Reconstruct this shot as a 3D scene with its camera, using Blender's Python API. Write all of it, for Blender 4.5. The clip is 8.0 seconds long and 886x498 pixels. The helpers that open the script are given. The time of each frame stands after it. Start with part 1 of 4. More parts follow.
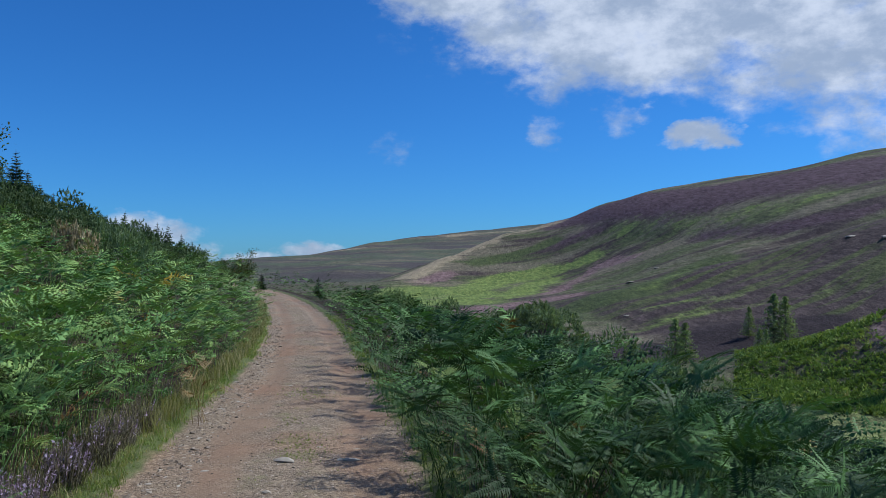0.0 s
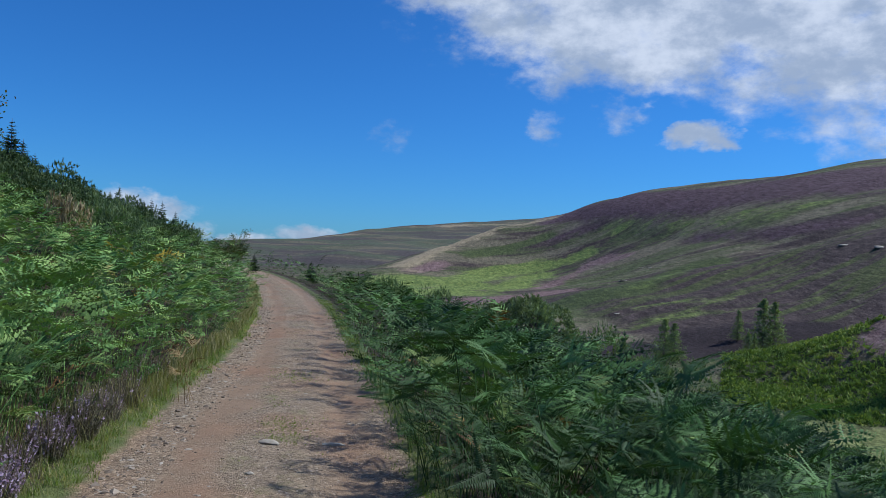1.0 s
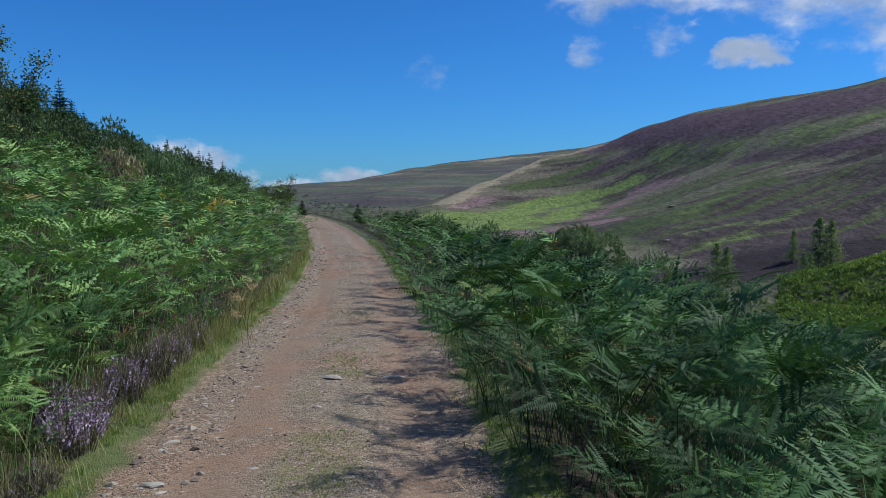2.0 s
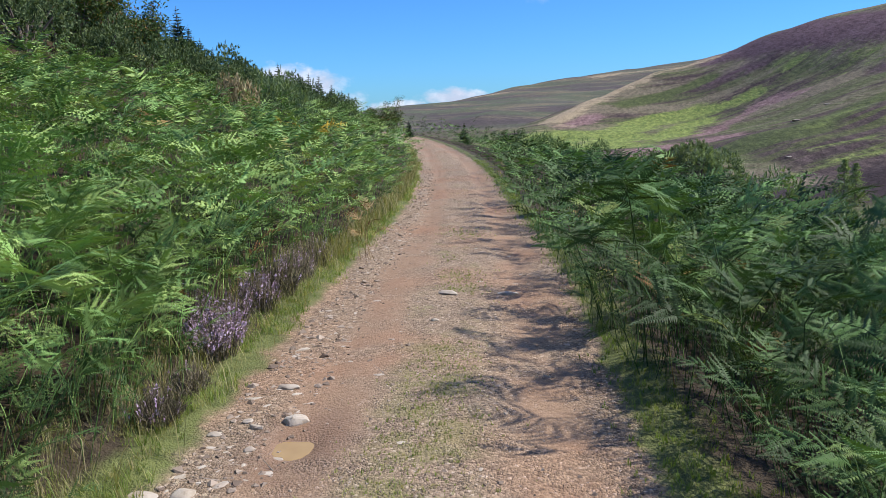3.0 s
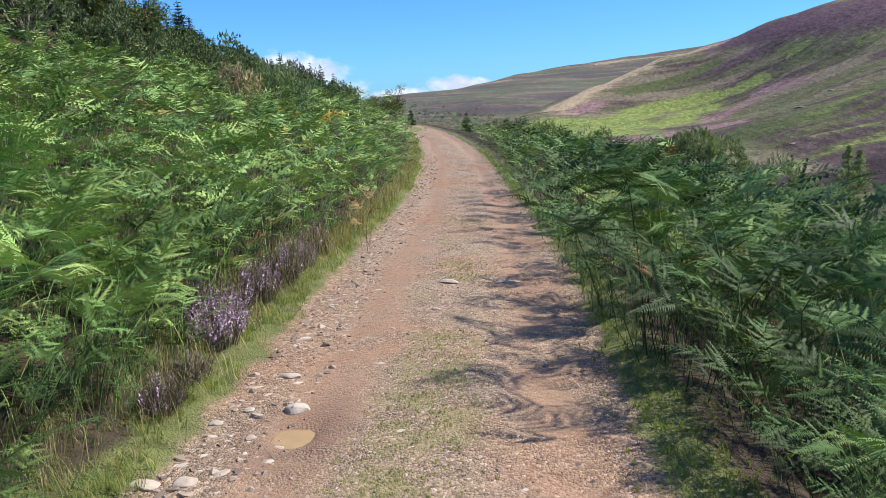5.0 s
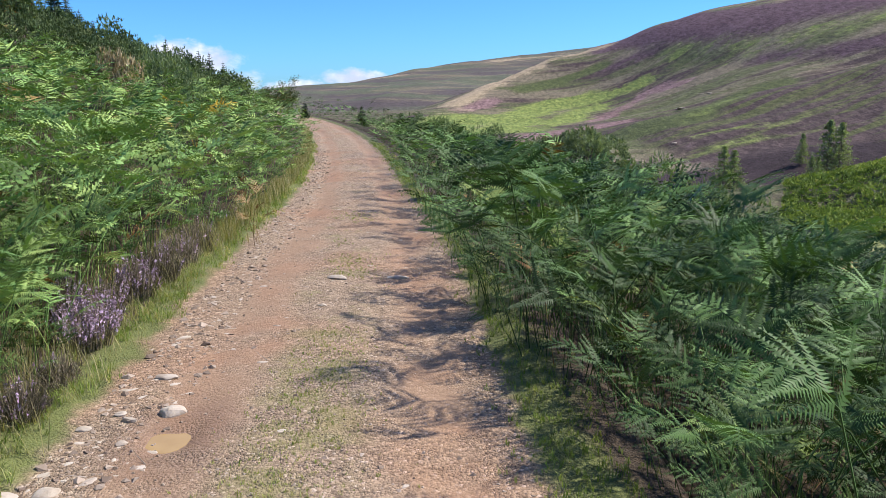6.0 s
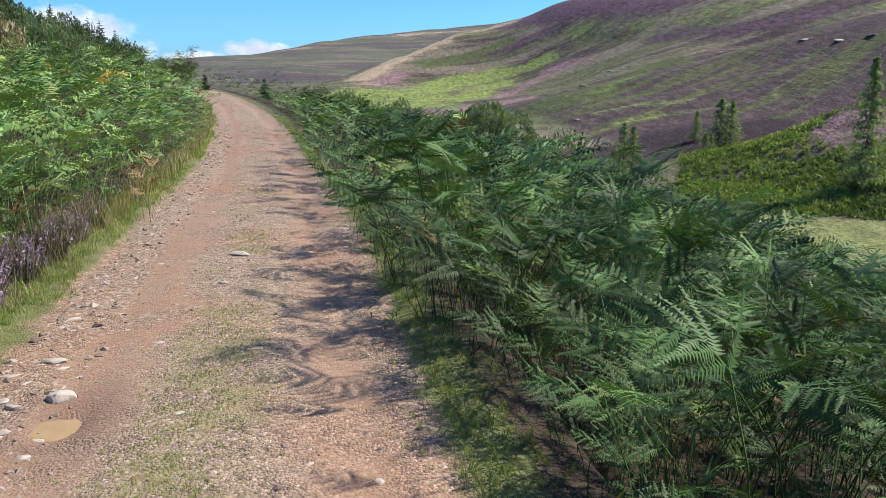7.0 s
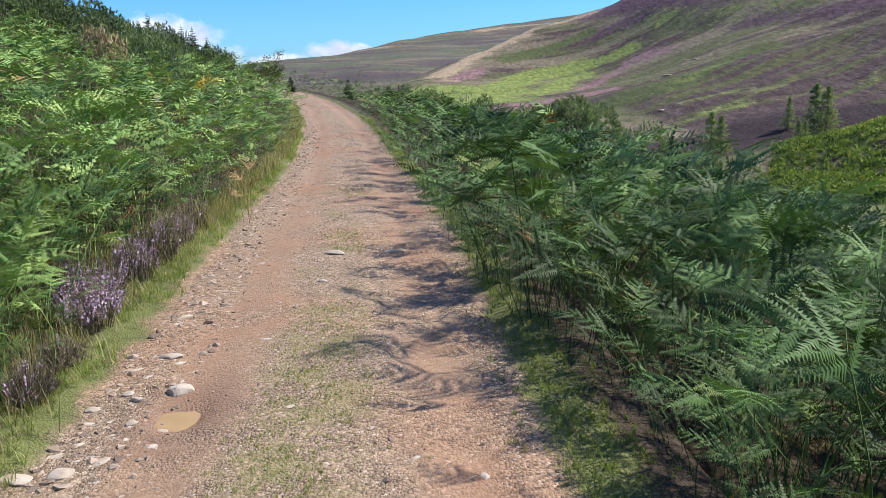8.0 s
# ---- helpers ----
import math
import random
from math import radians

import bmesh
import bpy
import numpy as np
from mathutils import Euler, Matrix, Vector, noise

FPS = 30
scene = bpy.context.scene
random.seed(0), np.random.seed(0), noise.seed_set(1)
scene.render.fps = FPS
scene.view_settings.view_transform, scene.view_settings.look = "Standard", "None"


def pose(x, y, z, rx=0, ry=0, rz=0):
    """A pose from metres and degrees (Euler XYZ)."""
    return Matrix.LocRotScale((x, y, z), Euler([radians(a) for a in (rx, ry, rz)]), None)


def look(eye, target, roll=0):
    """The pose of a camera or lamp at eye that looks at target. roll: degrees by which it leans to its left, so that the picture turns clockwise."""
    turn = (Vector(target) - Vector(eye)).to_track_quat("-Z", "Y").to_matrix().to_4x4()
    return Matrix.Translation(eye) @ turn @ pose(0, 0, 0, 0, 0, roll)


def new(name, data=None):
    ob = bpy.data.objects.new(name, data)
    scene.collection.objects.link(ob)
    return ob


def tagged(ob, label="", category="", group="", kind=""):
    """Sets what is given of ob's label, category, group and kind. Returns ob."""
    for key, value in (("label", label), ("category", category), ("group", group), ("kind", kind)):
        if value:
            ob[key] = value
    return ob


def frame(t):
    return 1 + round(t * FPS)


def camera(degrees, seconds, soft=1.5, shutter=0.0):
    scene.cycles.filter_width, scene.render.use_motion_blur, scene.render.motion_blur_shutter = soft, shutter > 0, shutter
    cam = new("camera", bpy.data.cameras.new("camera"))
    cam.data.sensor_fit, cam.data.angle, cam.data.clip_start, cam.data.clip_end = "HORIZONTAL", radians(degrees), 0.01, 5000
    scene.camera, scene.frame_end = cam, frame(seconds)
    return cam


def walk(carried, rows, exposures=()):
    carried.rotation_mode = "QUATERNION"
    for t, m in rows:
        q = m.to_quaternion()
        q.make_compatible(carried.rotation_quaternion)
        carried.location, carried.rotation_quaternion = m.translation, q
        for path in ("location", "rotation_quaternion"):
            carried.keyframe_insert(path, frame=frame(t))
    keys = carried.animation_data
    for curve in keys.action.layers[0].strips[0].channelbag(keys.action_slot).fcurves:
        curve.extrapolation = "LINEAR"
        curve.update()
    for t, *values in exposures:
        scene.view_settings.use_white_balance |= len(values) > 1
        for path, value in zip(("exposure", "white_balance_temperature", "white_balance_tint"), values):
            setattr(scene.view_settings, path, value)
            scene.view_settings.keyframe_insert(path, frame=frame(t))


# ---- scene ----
cam = camera(60.2, 8.0, soft=0.65)
# seconds, eye, yaw, pitch, roll
PATH = [
    (0, (0.124, 0.083, 1.665), -0.00, 1.10, -0.00),
    (0.5, (0.122, 0.109, 1.656), -0.16, 0.71, -2.11),
    (1, (0.117, 0.124, 1.655), -0.48, 0.36, -2.65),
    (1.5, (0.115, 0.137, 1.664), -0.61, -0.17, -1.95),
    (1.7, (0.107, 0.114, 1.659), -0.30, -1.20, -1.00),
    (1.9, (0.093, 0.104, 1.639), 1.46, -3.31, 0.01),
    (2, (0.082, 0.087, 1.632), 2.86, -4.48, 0.38),
    (2.2, (0.053, 0.085, 1.613), 6.46, -6.79, 0.86),
    (3.3, (0.010, -0.016, 1.615), 10.74, -10.34, 1.73),
    (3.5, (0.000, 0.000, 1.600), 10.74, -10.37, 1.78),
    (4, (0.005, -0.008, 1.609), 10.87, -10.64, 1.95),
    (5.3, (0.061, -0.003, 1.621), 10.77, -11.22, 1.90),
    (5.5, (0.075, 0.004, 1.616), 9.45, -11.34, 1.71),
    (5.8, (0.095, 0.018, 1.619), 5.29, -11.70, 0.85),
    (6, (0.107, 0.021, 1.624), 3.23, -11.69, 0.44),
    (6.2, (0.115, 0.031, 1.622), 1.79, -11.76, 0.28),
    (6.5, (0.135, 0.042, 1.620), 0.24, -11.75, 0.24),
    (6.7, (0.133, 0.052, 1.616), -1.23, -12.01, 0.03),
    (7, (0.127, 0.062, 1.601), -3.59, -13.51, -0.42),
    (7.2, (0.105, 0.034, 1.612), -3.67, -13.84, -0.32),
    (7.5, (0.056, 0.004, 1.632), -1.12, -13.85, 0.49),
    (7.7, (0.042, 0.011, 1.630), 0.49, -13.90, 1.02),
    (8, (0.039, 0.008, 1.632), 2.17, -13.78, 1.57),
]
EXPOSURES = [(0.0, -0.22, 5650, 8), (2.2, -0.24, 5650, 8), (3.3, 0.59, 6450, 18), (8.0, 0.66, 6450, 18)]
walk(cam, [(t, pose(*eye, 90 + pitch, roll, yaw)) for t, eye, yaw, pitch, roll in PATH], EXPOSURES)

# ---- light: sun from the right of the track, blue sky with broken cloud ----
SUN_AZ, SUN_EL = 74.0, 47.0
sun = new("sun", bpy.data.lights.new("sun", "SUN"))
sun.data.energy, sun.data.angle, sun.data.color = 5.0, radians(1.5), (1.0, 0.94, 0.85)
sun.matrix_world = look((300 * math.sin(radians(SUN_AZ)), 300 * math.cos(radians(SUN_AZ)), 300 * math.tan(radians(SUN_EL))), (0, 0, 0))


class Nodes:
    """Short hand for node trees."""

    def __init__(self, tree):
        self.tree = tree
        tree.nodes.clear()

    def add(self, kind, ins=(), **props):
        node = self.tree.nodes.new(kind)
        for key, value in props.items():
            setattr(node, key, value)
        for key, value in dict(ins).items():
            self.put(node.inputs[key], value)
        return node

    def put(self, socket, value):
        if isinstance(value, bpy.types.NodeSocket):
            self.tree.links.new(value, socket)
        elif isinstance(value, tuple) and len(value) == 3 and socket.type == "RGBA":
            socket.default_value = (*value, 1)
        else:
            socket.default_value = value

    def math(self, op, a, b=0.0, c=0.0, clamp=False):
        return self.add("ShaderNodeMath", {0: a, 1: b, 2: c}, operation=op, use_clamp=clamp).outputs[0]

    def vmath(self, op, a, b=(0, 0, 0)):
        return self.add("ShaderNodeVectorMath", {0: a, 1: b}, operation=op).outputs[0]

    def noise(self, vec, scale, detail=4.0, rough=0.55, colour=False):
        n = self.add("ShaderNodeTexNoise", {"Vector": vec, "Scale": scale, "Detail": detail, "Roughness": rough})
        return n.outputs[1 if colour else 0]

    def ramp(self, x, low, high, a=0.0, b=1.0):
        return self.add("ShaderNodeMapRange", {0: x, 1: low, 2: high, 3: a, 4: b}, interpolation_type="SMOOTHSTEP").outputs[0]

    def mix(self, f, a, b, kind="MIX"):
        n = self.add("ShaderNodeMix", data_type="RGBA", blend_type=kind)
        self.put(n.inputs[0], f), self.put(n.inputs[6], a), self.put(n.inputs[7], b)
        return n.outputs[2]

    def join(self, x, y, z=0.0):
        return self.add("ShaderNodeCombineXYZ", {0: x, 1: y, 2: z}).outputs[0]

    def split(self, v):
        return self.add("ShaderNodeSeparateXYZ", {0: v}).outputs


# cloud banks: azimuth, elevation, half width, half height (degrees), weight
CLOUDS = [
    (16, 17.5, 21, 6.0, 1.0), (33, 16, 20, 9, 1.0), (4, 20, 12, 4.5, 0.9), (48, 24, 20, 12, 0.9), (18, 30, 22, 9, 0.8),
    (18.7, 8.7, 3.4, 1.5, 0.9), (12.6, 10.6, 2.6, 1.6, 0.44), (8.2, 10.2, 2.0, 1.6, 0.32), (-3.8, 8.6, 2.0, 1.4, 0.25), (24.5, 9.6, 3.0, 1.4, 0.42),
    (-21.5, 2.3, 4.0, 1.9, 0.8), (-17.5, 1.4, 3.0, 1.2, 0.6), (-9.2, 0.8, 3.4, 1.1, 0.62), (-14.2, 0.2, 2.6, 0.8, 0.8),
    (-120, 18, 30, 7, 0.9), (150, 25, 40, 9, 0.9), (-70, 40, 30, 8, 0.7),
]


def sky_world():
    world = bpy.data.worlds.new("sky")
    scene.world = world
    world.use_nodes = True
    n = Nodes(world.node_tree)
    sky = n.add("ShaderNodeTexSky", sky_type="NISHITA", sun_disc=False, sun_elevation=radians(SUN_EL), sun_rotation=radians(SUN_AZ),
                altitude=300.0, air_density=1.0, dust_density=0.25, ozone_density=2.6)
    way = n.add("ShaderNodeTexCoord").outputs["Generated"]
    x, y, z = n.split(way)
    az = n.math("MULTIPLY", n.math("ARCTAN2", x, y), 180 / math.pi)
    el = n.math("MULTIPLY", n.math("ARCSINE", z), 180 / math.pi)
    flat = n.join(az, n.math("MULTIPLY", el, 1.55))
    warp = n.vmath("MULTIPLY", n.vmath("SUBTRACT", n.noise(flat, 0.16, 5, 0.6, True), (0.5, 0.5, 0.5)), (9, 5, 0))
    u, v, _ = n.split(n.vmath("ADD", n.join(az, el), warp))
    bank = None
    for a, e, w, h, k in CLOUDS:
        far = n.math("ADD", n.math("POWER", n.math("DIVIDE", n.math("SUBTRACT", u, a), w), 2.0),
                     n.math("POWER", n.math("DIVIDE", n.math("SUBTRACT", v, e), h), 2.0))
        blob = n.math("MULTIPLY", n.math("SUBTRACT", 1.0, far, clamp=True), k)
        bank = blob if bank is None else n.math("MAXIMUM", bank, blob)
    puff = n.noise(flat, 0.22, 9, 0.62)
    dense = n.ramp(n.math("ADD", n.math("MULTIPLY", bank, 0.85), n.math("MULTIPLY", n.math("SUBTRACT", puff, 0.5), 1.5)), 0.06, 0.72)
    dense = n.math("MULTIPLY", dense, n.ramp(bank, 0.0, 0.22))
    body = n.noise(n.vmath("ADD", flat, (2.0, -2.2, 0)), 0.2, 7, 0.6)
    white = n.mix(n.ramp(body, 0.38, 0.66), (5.2, 5.9, 7.1), (9.6, 9.8, 10.4))
    tint = n.mix(1.0, sky.outputs[0], (0.34, 0.81, 1.40), "MULTIPLY")
    colour = n.mix(n.math("MULTIPLY", dense, 0.94), tint, white)
    n.add("ShaderNodeOutputWorld", {0: n.add("ShaderNodeBackground", {0: colour, 1: 0.086}).outputs[0]})


sky_world()

# ---- the lie of the land ----
RNG = np.random.default_rng(7)
TRACK_HALF = 1.08


def centre(y):
    """The track's middle line: x at y, bending to the left."""
    y = np.asarray(y, float)
    return -0.45 - 0.1 * y - 0.0027 * np.clip(y, 0, 70) ** 2 - 0.35 * np.clip(y - 70, 0, None)


def squeeze(y):
    """The track's width beside that at the walker's feet: it narrows up the hill."""
    k = np.clip((np.asarray(y, float) - 6.5) / 8.0, 0, 1)
    return 1 - 0.22 * k * k * (3 - 2 * k)


def lattice(ix, iy, seed):
    h = (ix.astype(np.int64) * 374761393 + iy.astype(np.int64) * 668265263 + seed * 974711) & 0x7FFFFFFF
    h = ((h ^ (h >> 13)) * 1274126177) & 0x7FFFFFFF
    return ((h ^ (h >> 16)) & 0xFFFF) / 65535.0


def rough(x, y, size, octaves=4, seed=1):
    """Value noise from -1 to 1 with its largest waves of that size."""
    total, amp, norm = 0.0, 1.0, 0.0
    for k in range(octaves):
        gx, gy = x / size, y / size
        ix, iy = np.floor(gx), np.floor(gy)
        fx, fy = gx - ix, gy - iy
        fx, fy = fx * fx * (3 - 2 * fx), fy * fy * (3 - 2 * fy)
        a, b = lattice(ix, iy, seed + k), lattice(ix + 1, iy, seed + k)
        c, d = lattice(ix, iy + 1, seed + k), lattice(ix + 1, iy + 1, seed + k)
        total = total + amp * (2 * ((a * (1 - fx) + b * fx) * (1 - fy) + (c * (1 - fx) + d * fx) * fy) - 1)
        norm, amp, size = norm + amp, amp * 0.5, size * 0.5
    return total / norm


# ridges: (azimuth, metres away, elevation) along the crest, seen from the track
MOOR = [(75, 640, 9.0, 480), (55, 640, 8.6, 480), (40, 640, 8.0, 480), (30.1, 650, 7.4, 490), (26.3, 670, 6.5, 505), (21.3, 700, 6.05, 520), (17.1, 720, 5.5, 520),
        (12.4, 740, 4.5, 500), (9.1, 745, 3.3, 470), (4.9, 715, 2.3, 400), (0.7, 655, 0.62, 330), (-2.7, 575, -1.1, 240), (-5.4, 500, -2.3, 160)]
SHOULDER = [(55, 330, 6.0, 170), (40, 340, 5.0, 170), (30, 350, 2.9, 170), (21, 330, 0.2, 160), (13.1, 310, -1.9, 140), (7.4, 300, -3.9, 110), (4, 290, -4.6, 80)]
FELL = [(40, 1900, 3.5, 1000), (9.1, 1800, 3.1, 1000), (2.8, 1700, 2.5, 1000), (-1.4, 1650, 2.1, 1000), (-5.2, 1600, 1.6, 900), (-7.7, 1600, 1.0, 900),
        (-10.2, 1600, 0.5, 800), (-12.7, 1650, 0.2, 800), (-17, 1700, 0.0, 800), (-25, 1700, 0.2, 800), (-40, 1700, 1.0, 800)]
SPUR = [(46, 175, 0.5, 58), (38, 168, -1.0, 54), (33.4, 160, -2.0, 50), (31.2, 157, -2.6, 46), (29.7, 154, -3.7, 42), (28.1, 151, -4.9, 38), (26.3, 147, -6.5, 32), (24.7, 143, -8.0, 26)]


def crest(points):
    return [(r * math.sin(radians(a)), r * math.cos(radians(a)), 1.6 + r * math.tan(radians(e)), reach) for a, r, e, reach in points]


def ridge(x, y, points, base, power=1.0, back=None):
    """Height of a hill that falls from its crest line to base, each stretch over its own reach (over back on the far side, where given); and how far down the flank one is."""
    shape = np.shape(x)
    x, y = np.ravel(x), np.ravel(y)
    nearest, weight, tops, reach = np.full(x.shape, 1e9), np.zeros(x.shape), np.zeros(x.shape), np.zeros(x.shape)
    beyond = np.zeros(x.shape, bool)
    for (ax, ay, az, ar), (bx, by, bz, br) in zip(points, points[1:]):
        dx, dy = bx - ax, by - ay
        k = np.clip(((x - ax) * dx + (y - ay) * dy) / (dx * dx + dy * dy), 0, 1)
        d = np.hypot(x - ax - k * dx, y - ay - k * dy)
        w = (d / points[0][3] + 0.04) ** -5.0
        beyond = np.where(d < nearest, dx * (y - ay) - dy * (x - ax) < 0, beyond)
        nearest, weight, tops, reach = np.minimum(nearest, d), weight + w, tops + w * (az + k * (bz - az)), reach + w * (ar + k * (br - ar))
    reach = reach / weight
    if back is not None:
        reach = np.where(beyond, np.minimum(reach, back), reach)
    d = np.sqrt(nearest * nearest + (reach * 0.03) ** 2) - reach * 0.03
    fall = np.clip(1 - d / reach, 0, 1) ** power
    return (base + (tops / weight - base) * fall).reshape(shape), np.clip(d / reach * 4, 0, 1).reshape(shape)


MOOR_LINE, FELL_LINE, SPUR_LINE, SHOULDER_LINE = crest(MOOR), crest(FELL), crest(SPUR), crest(SHOULDER)
FLOOR = -20.0


def land(x, y):
    """The height of the ground."""
    x, y = np.asarray(x, float), np.asarray(y, float)
    u = x - centre(y)
    lump = rough(x, y, 3.0, 3, 11) * 0.10
    d = np.clip(-u - 1.5, 0, None)
    steep = 0.31 * d + 0.27 * np.clip(d - 8.5, 0, 4.5) - 0.13 * np.clip(d - 40, 0, None)
    left = np.minimum(steep, 30) + lump * np.clip(d, 0, 1) + rough(x, y, 14, 3, 5) * 0.5 * np.clip(d / 8, 0, 1)
    left = left * np.clip(1.15 - y / 300, 0.2, 1)
    e = np.clip(u - 1.5, 0, None)
    fall = 0.17 * np.minimum(e, 1.5) + 0.34 * np.clip(e - 1.5, 0, None)
    right = -fall + lump * np.clip(e, 0, 1) + rough(x, y, 12, 3, 6) * 0.5 * np.clip(e / 8, 0, 1)
    floor = FLOOR + rough(x, y, 40, 3, 8) * 0.8 - np.clip(np.hypot(x, y) - 500, 0, None) * 0.01
    near = np.where(u < 0, left, right)
    near = np.where(near - floor > 6, near, floor + 6 * np.exp(np.clip((near - floor - 6) / 6, -30, 0)))
    fold = rough(x * 0.55, y * 1.5 + 0.25 * x, 90, 5, 21)
    moor, away = ridge(x, y, MOOR_LINE, FLOOR - 3, back=95)
    moor = moor + fold * (1.0 + 5 * away) * np.clip(np.hypot(x, y) / 500, 0, 1)
    shoulder, away = ridge(x, y, SHOULDER_LINE, FLOOR - 3, power=0.85)
    shoulder = shoulder + fold * (0.6 + 2.5 * away)
    fell, away = ridge(x, y, FELL_LINE, -40, power=0.9)
    fell = fell + rough(x, y, 260, 5, 31) * (3 + 16 * away)
    spur, away = ridge(x, y, SPUR_LINE, FLOOR - 1, power=0.8)
    spur = spur + rough(x, y, 9, 3, 33) * 0.35
    far = np.maximum.reduce([moor, fell, spur, shoulder])
    gap = np.clip((np.hypot(x, y) - 70) / 50, 0, 1)
    return np.where(np.maximum(near, floor) > far, near, near + (far - near) * gap)


# ---- mesh helpers ----
def mesh_from(name, verts, faces, tone=None, materials=(), uv=None):
    verts, faces = np.asarray(verts, np.float32), np.asarray(faces, np.int32)
    me = bpy.data.meshes.new(name)
    me.vertices.add(len(verts))
    me.vertices.foreach_set("co", verts.ravel())
    me.loops.add(faces.size)
    me.loops.foreach_set("vertex_index", faces.ravel())
    me.polygons.add(len(faces))
    me.polygons.foreach_set("loop_start", np.arange(0, faces.size, faces.shape[1], dtype=np.int32))
    me.update(calc_edges=True)
    if tone is not None:
        me.attributes.new("tone", "FLOAT", "POINT").data.foreach_set("value", np.asarray(tone, np.float32))
    if uv is not None:
        me.uv_layers.new(name="lane").data.foreach_set("uv", np.asarray(uv, np.float32)[faces.ravel()].ravel())
    for m in materials:
        me.materials.append(m)
    return me


def flat_shaded(me):
    me.attributes.new("sharp_face", "BOOLEAN", "FACE").data.foreach_set("value", np.ones(len(me.polygons), bool))
    return me


def part(name, me, parent, label=""):
    ob = new(name, me)
    ob.parent = parent
    return tagged(ob, label) if label else ob


def thing(name, label, category, group="", at=None, data=None, kind=""):
    ob = new(name, data)
    if at is not None:
        ob.matrix_basis = at
    return tagged(ob, label, category, group, kind)


def tube(points, radii, sides=5):
    """Verts and triangles of a tapered tube along points."""
    pts, verts, faces = np.asarray(points, float), [], []
    for i, p in enumerate(pts):
        d = pts[min(i + 1, len(pts) - 1)] - pts[max(i - 1, 0)]
        d = d / (np.linalg.norm(d) + 1e-9)
        a = np.cross(d, (0.31, 0.95, 0.05) if abs(d[2]) > 0.8 else (0, 0, 1.0))
        a /= np.linalg.norm(a) + 1e-9
        b = np.cross(d, a)
        for k in range(sides):
            w = 2 * math.pi * k / sides
            verts.append(p + radii[i] * (math.cos(w) * a + math.sin(w) * b))
    for i in range(len(pts) - 1):
        for k in range(sides):
            p, q = i * sides + k, i * sides + (k + 1) % sides
            faces += [(p, q, q + sides), (p, q + sides, p + sides)]
    return np.array(verts), np.array(faces)


def merge(pieces):
    """Joins (verts, faces) pairs."""
    verts, faces, at = [], [], 0
    for v, f in pieces:
        verts.append(np.asarray(v, float))
        faces.append(np.asarray(f, int) + at)
        at += len(v)
    return np.concatenate(verts), np.concatenate(faces)


def strew(shapes, pos, turn, size, lean, tone):
    """Copies of template shapes at many places, as one mesh: verts, faces, tone."""
    pick = RNG.integers(0, len(shapes), len(pos))
    verts, faces, tones, at = [], [], [], 0
    for k, (v, f) in enumerate(shapes):
        sel = np.nonzero(pick == k)[0]
        if not len(sel):
            continue
        c, s = np.cos(turn[sel])[:, None], np.sin(turn[sel])[:, None]
        w = v[None] * size[sel][:, None, None]
        x, y, z = w[..., 0] * c - w[..., 1] * s, w[..., 0] * s + w[..., 1] * c, w[..., 2]
        x, y = x + lean[sel, 0:1] * z, y + lean[sel, 1:2] * z
        out = np.stack([x, y, z], -1) + pos[sel][:, None]
        verts.append(out.reshape(-1, 3))
        faces.append((f[None] + (np.arange(len(sel)) * len(v))[:, None, None]).reshape(-1, 3) + at)
        tones.append(np.repeat(tone[sel], len(v)))
        at += out.shape[0] * out.shape[1]
    return np.concatenate(verts), np.concatenate(faces), np.concatenate(tones)


# ---- materials ----
def material(name, build):
    m = bpy.data.materials.new(name)
    m.use_nodes = True
    n = Nodes(m.node_tree)
    n.add("ShaderNodeOutputMaterial", {0: build(n)})
    return m


def bump(n, height, strength=0.5, distance=0.01):
    return n.add("ShaderNodeBump", {"Height": height, "Strength": strength, "Distance": distance}).outputs[0]


def surface(n, colour, rough_=0.8, normal=None, **more):
    ins = {"Base Color": colour, "Roughness": rough_, **{k.replace("_", " "): v for k, v in more.items()}}
    if normal is not None:
        ins["Normal"] = normal
    return n.add("ShaderNodeBsdfPrincipled", ins).outputs[0]


def place(n):
    return n.add("ShaderNodeNewGeometry").outputs["Position"]


def tone_of(n, own):
    """A random number: of the object, or stored with each piece of a joined mesh."""
    return n.add("ShaderNodeObjectInfo").outputs["Random"] if own else n.add("ShaderNodeAttribute", attribute_name="tone").outputs["Fac"]


def leaf(name, stops, own=False, through_=0.10, gloss=0.55, vary=7.0):
    """A leaf: its colour by a random tone and by patches in the plan, with light passing through. stops: (place, colour)."""

    def build(n):
        pos = place(n)
        t = n.math("ADD", tone_of(n, own), n.math("MULTIPLY", n.math("SUBTRACT", n.noise(pos, vary, 3), 0.5), 0.30), clamp=True)
        ramp = n.add("ShaderNodeValToRGB", {0: t})
        while len(ramp.color_ramp.elements) < len(stops):
            ramp.color_ramp.elements.new(0.5)
        for element, (at, colour) in zip(ramp.color_ramp.elements, stops):
            element.position, element.color = at, (*colour, 1)
        patch = n.ramp(n.noise(pos, 0.9, 3), 0.3, 0.7, 0.78, 1.18)
        colour = n.mix(1.0, ramp.outputs[0], n.join(patch, patch, patch), "MULTIPLY")
        front = surface(n, colour, gloss, Specular_IOR_Level=0.13)
        back = n.add("ShaderNodeBsdfTranslucent", {0: n.mix(1.0, colour, (1.25, 1.35, 0.5), "MULTIPLY")}).outputs[0]
        return n.add("ShaderNodeMixShader", {0: through_, 1: front, 2: back}).outputs[0]

    return material(name, build)


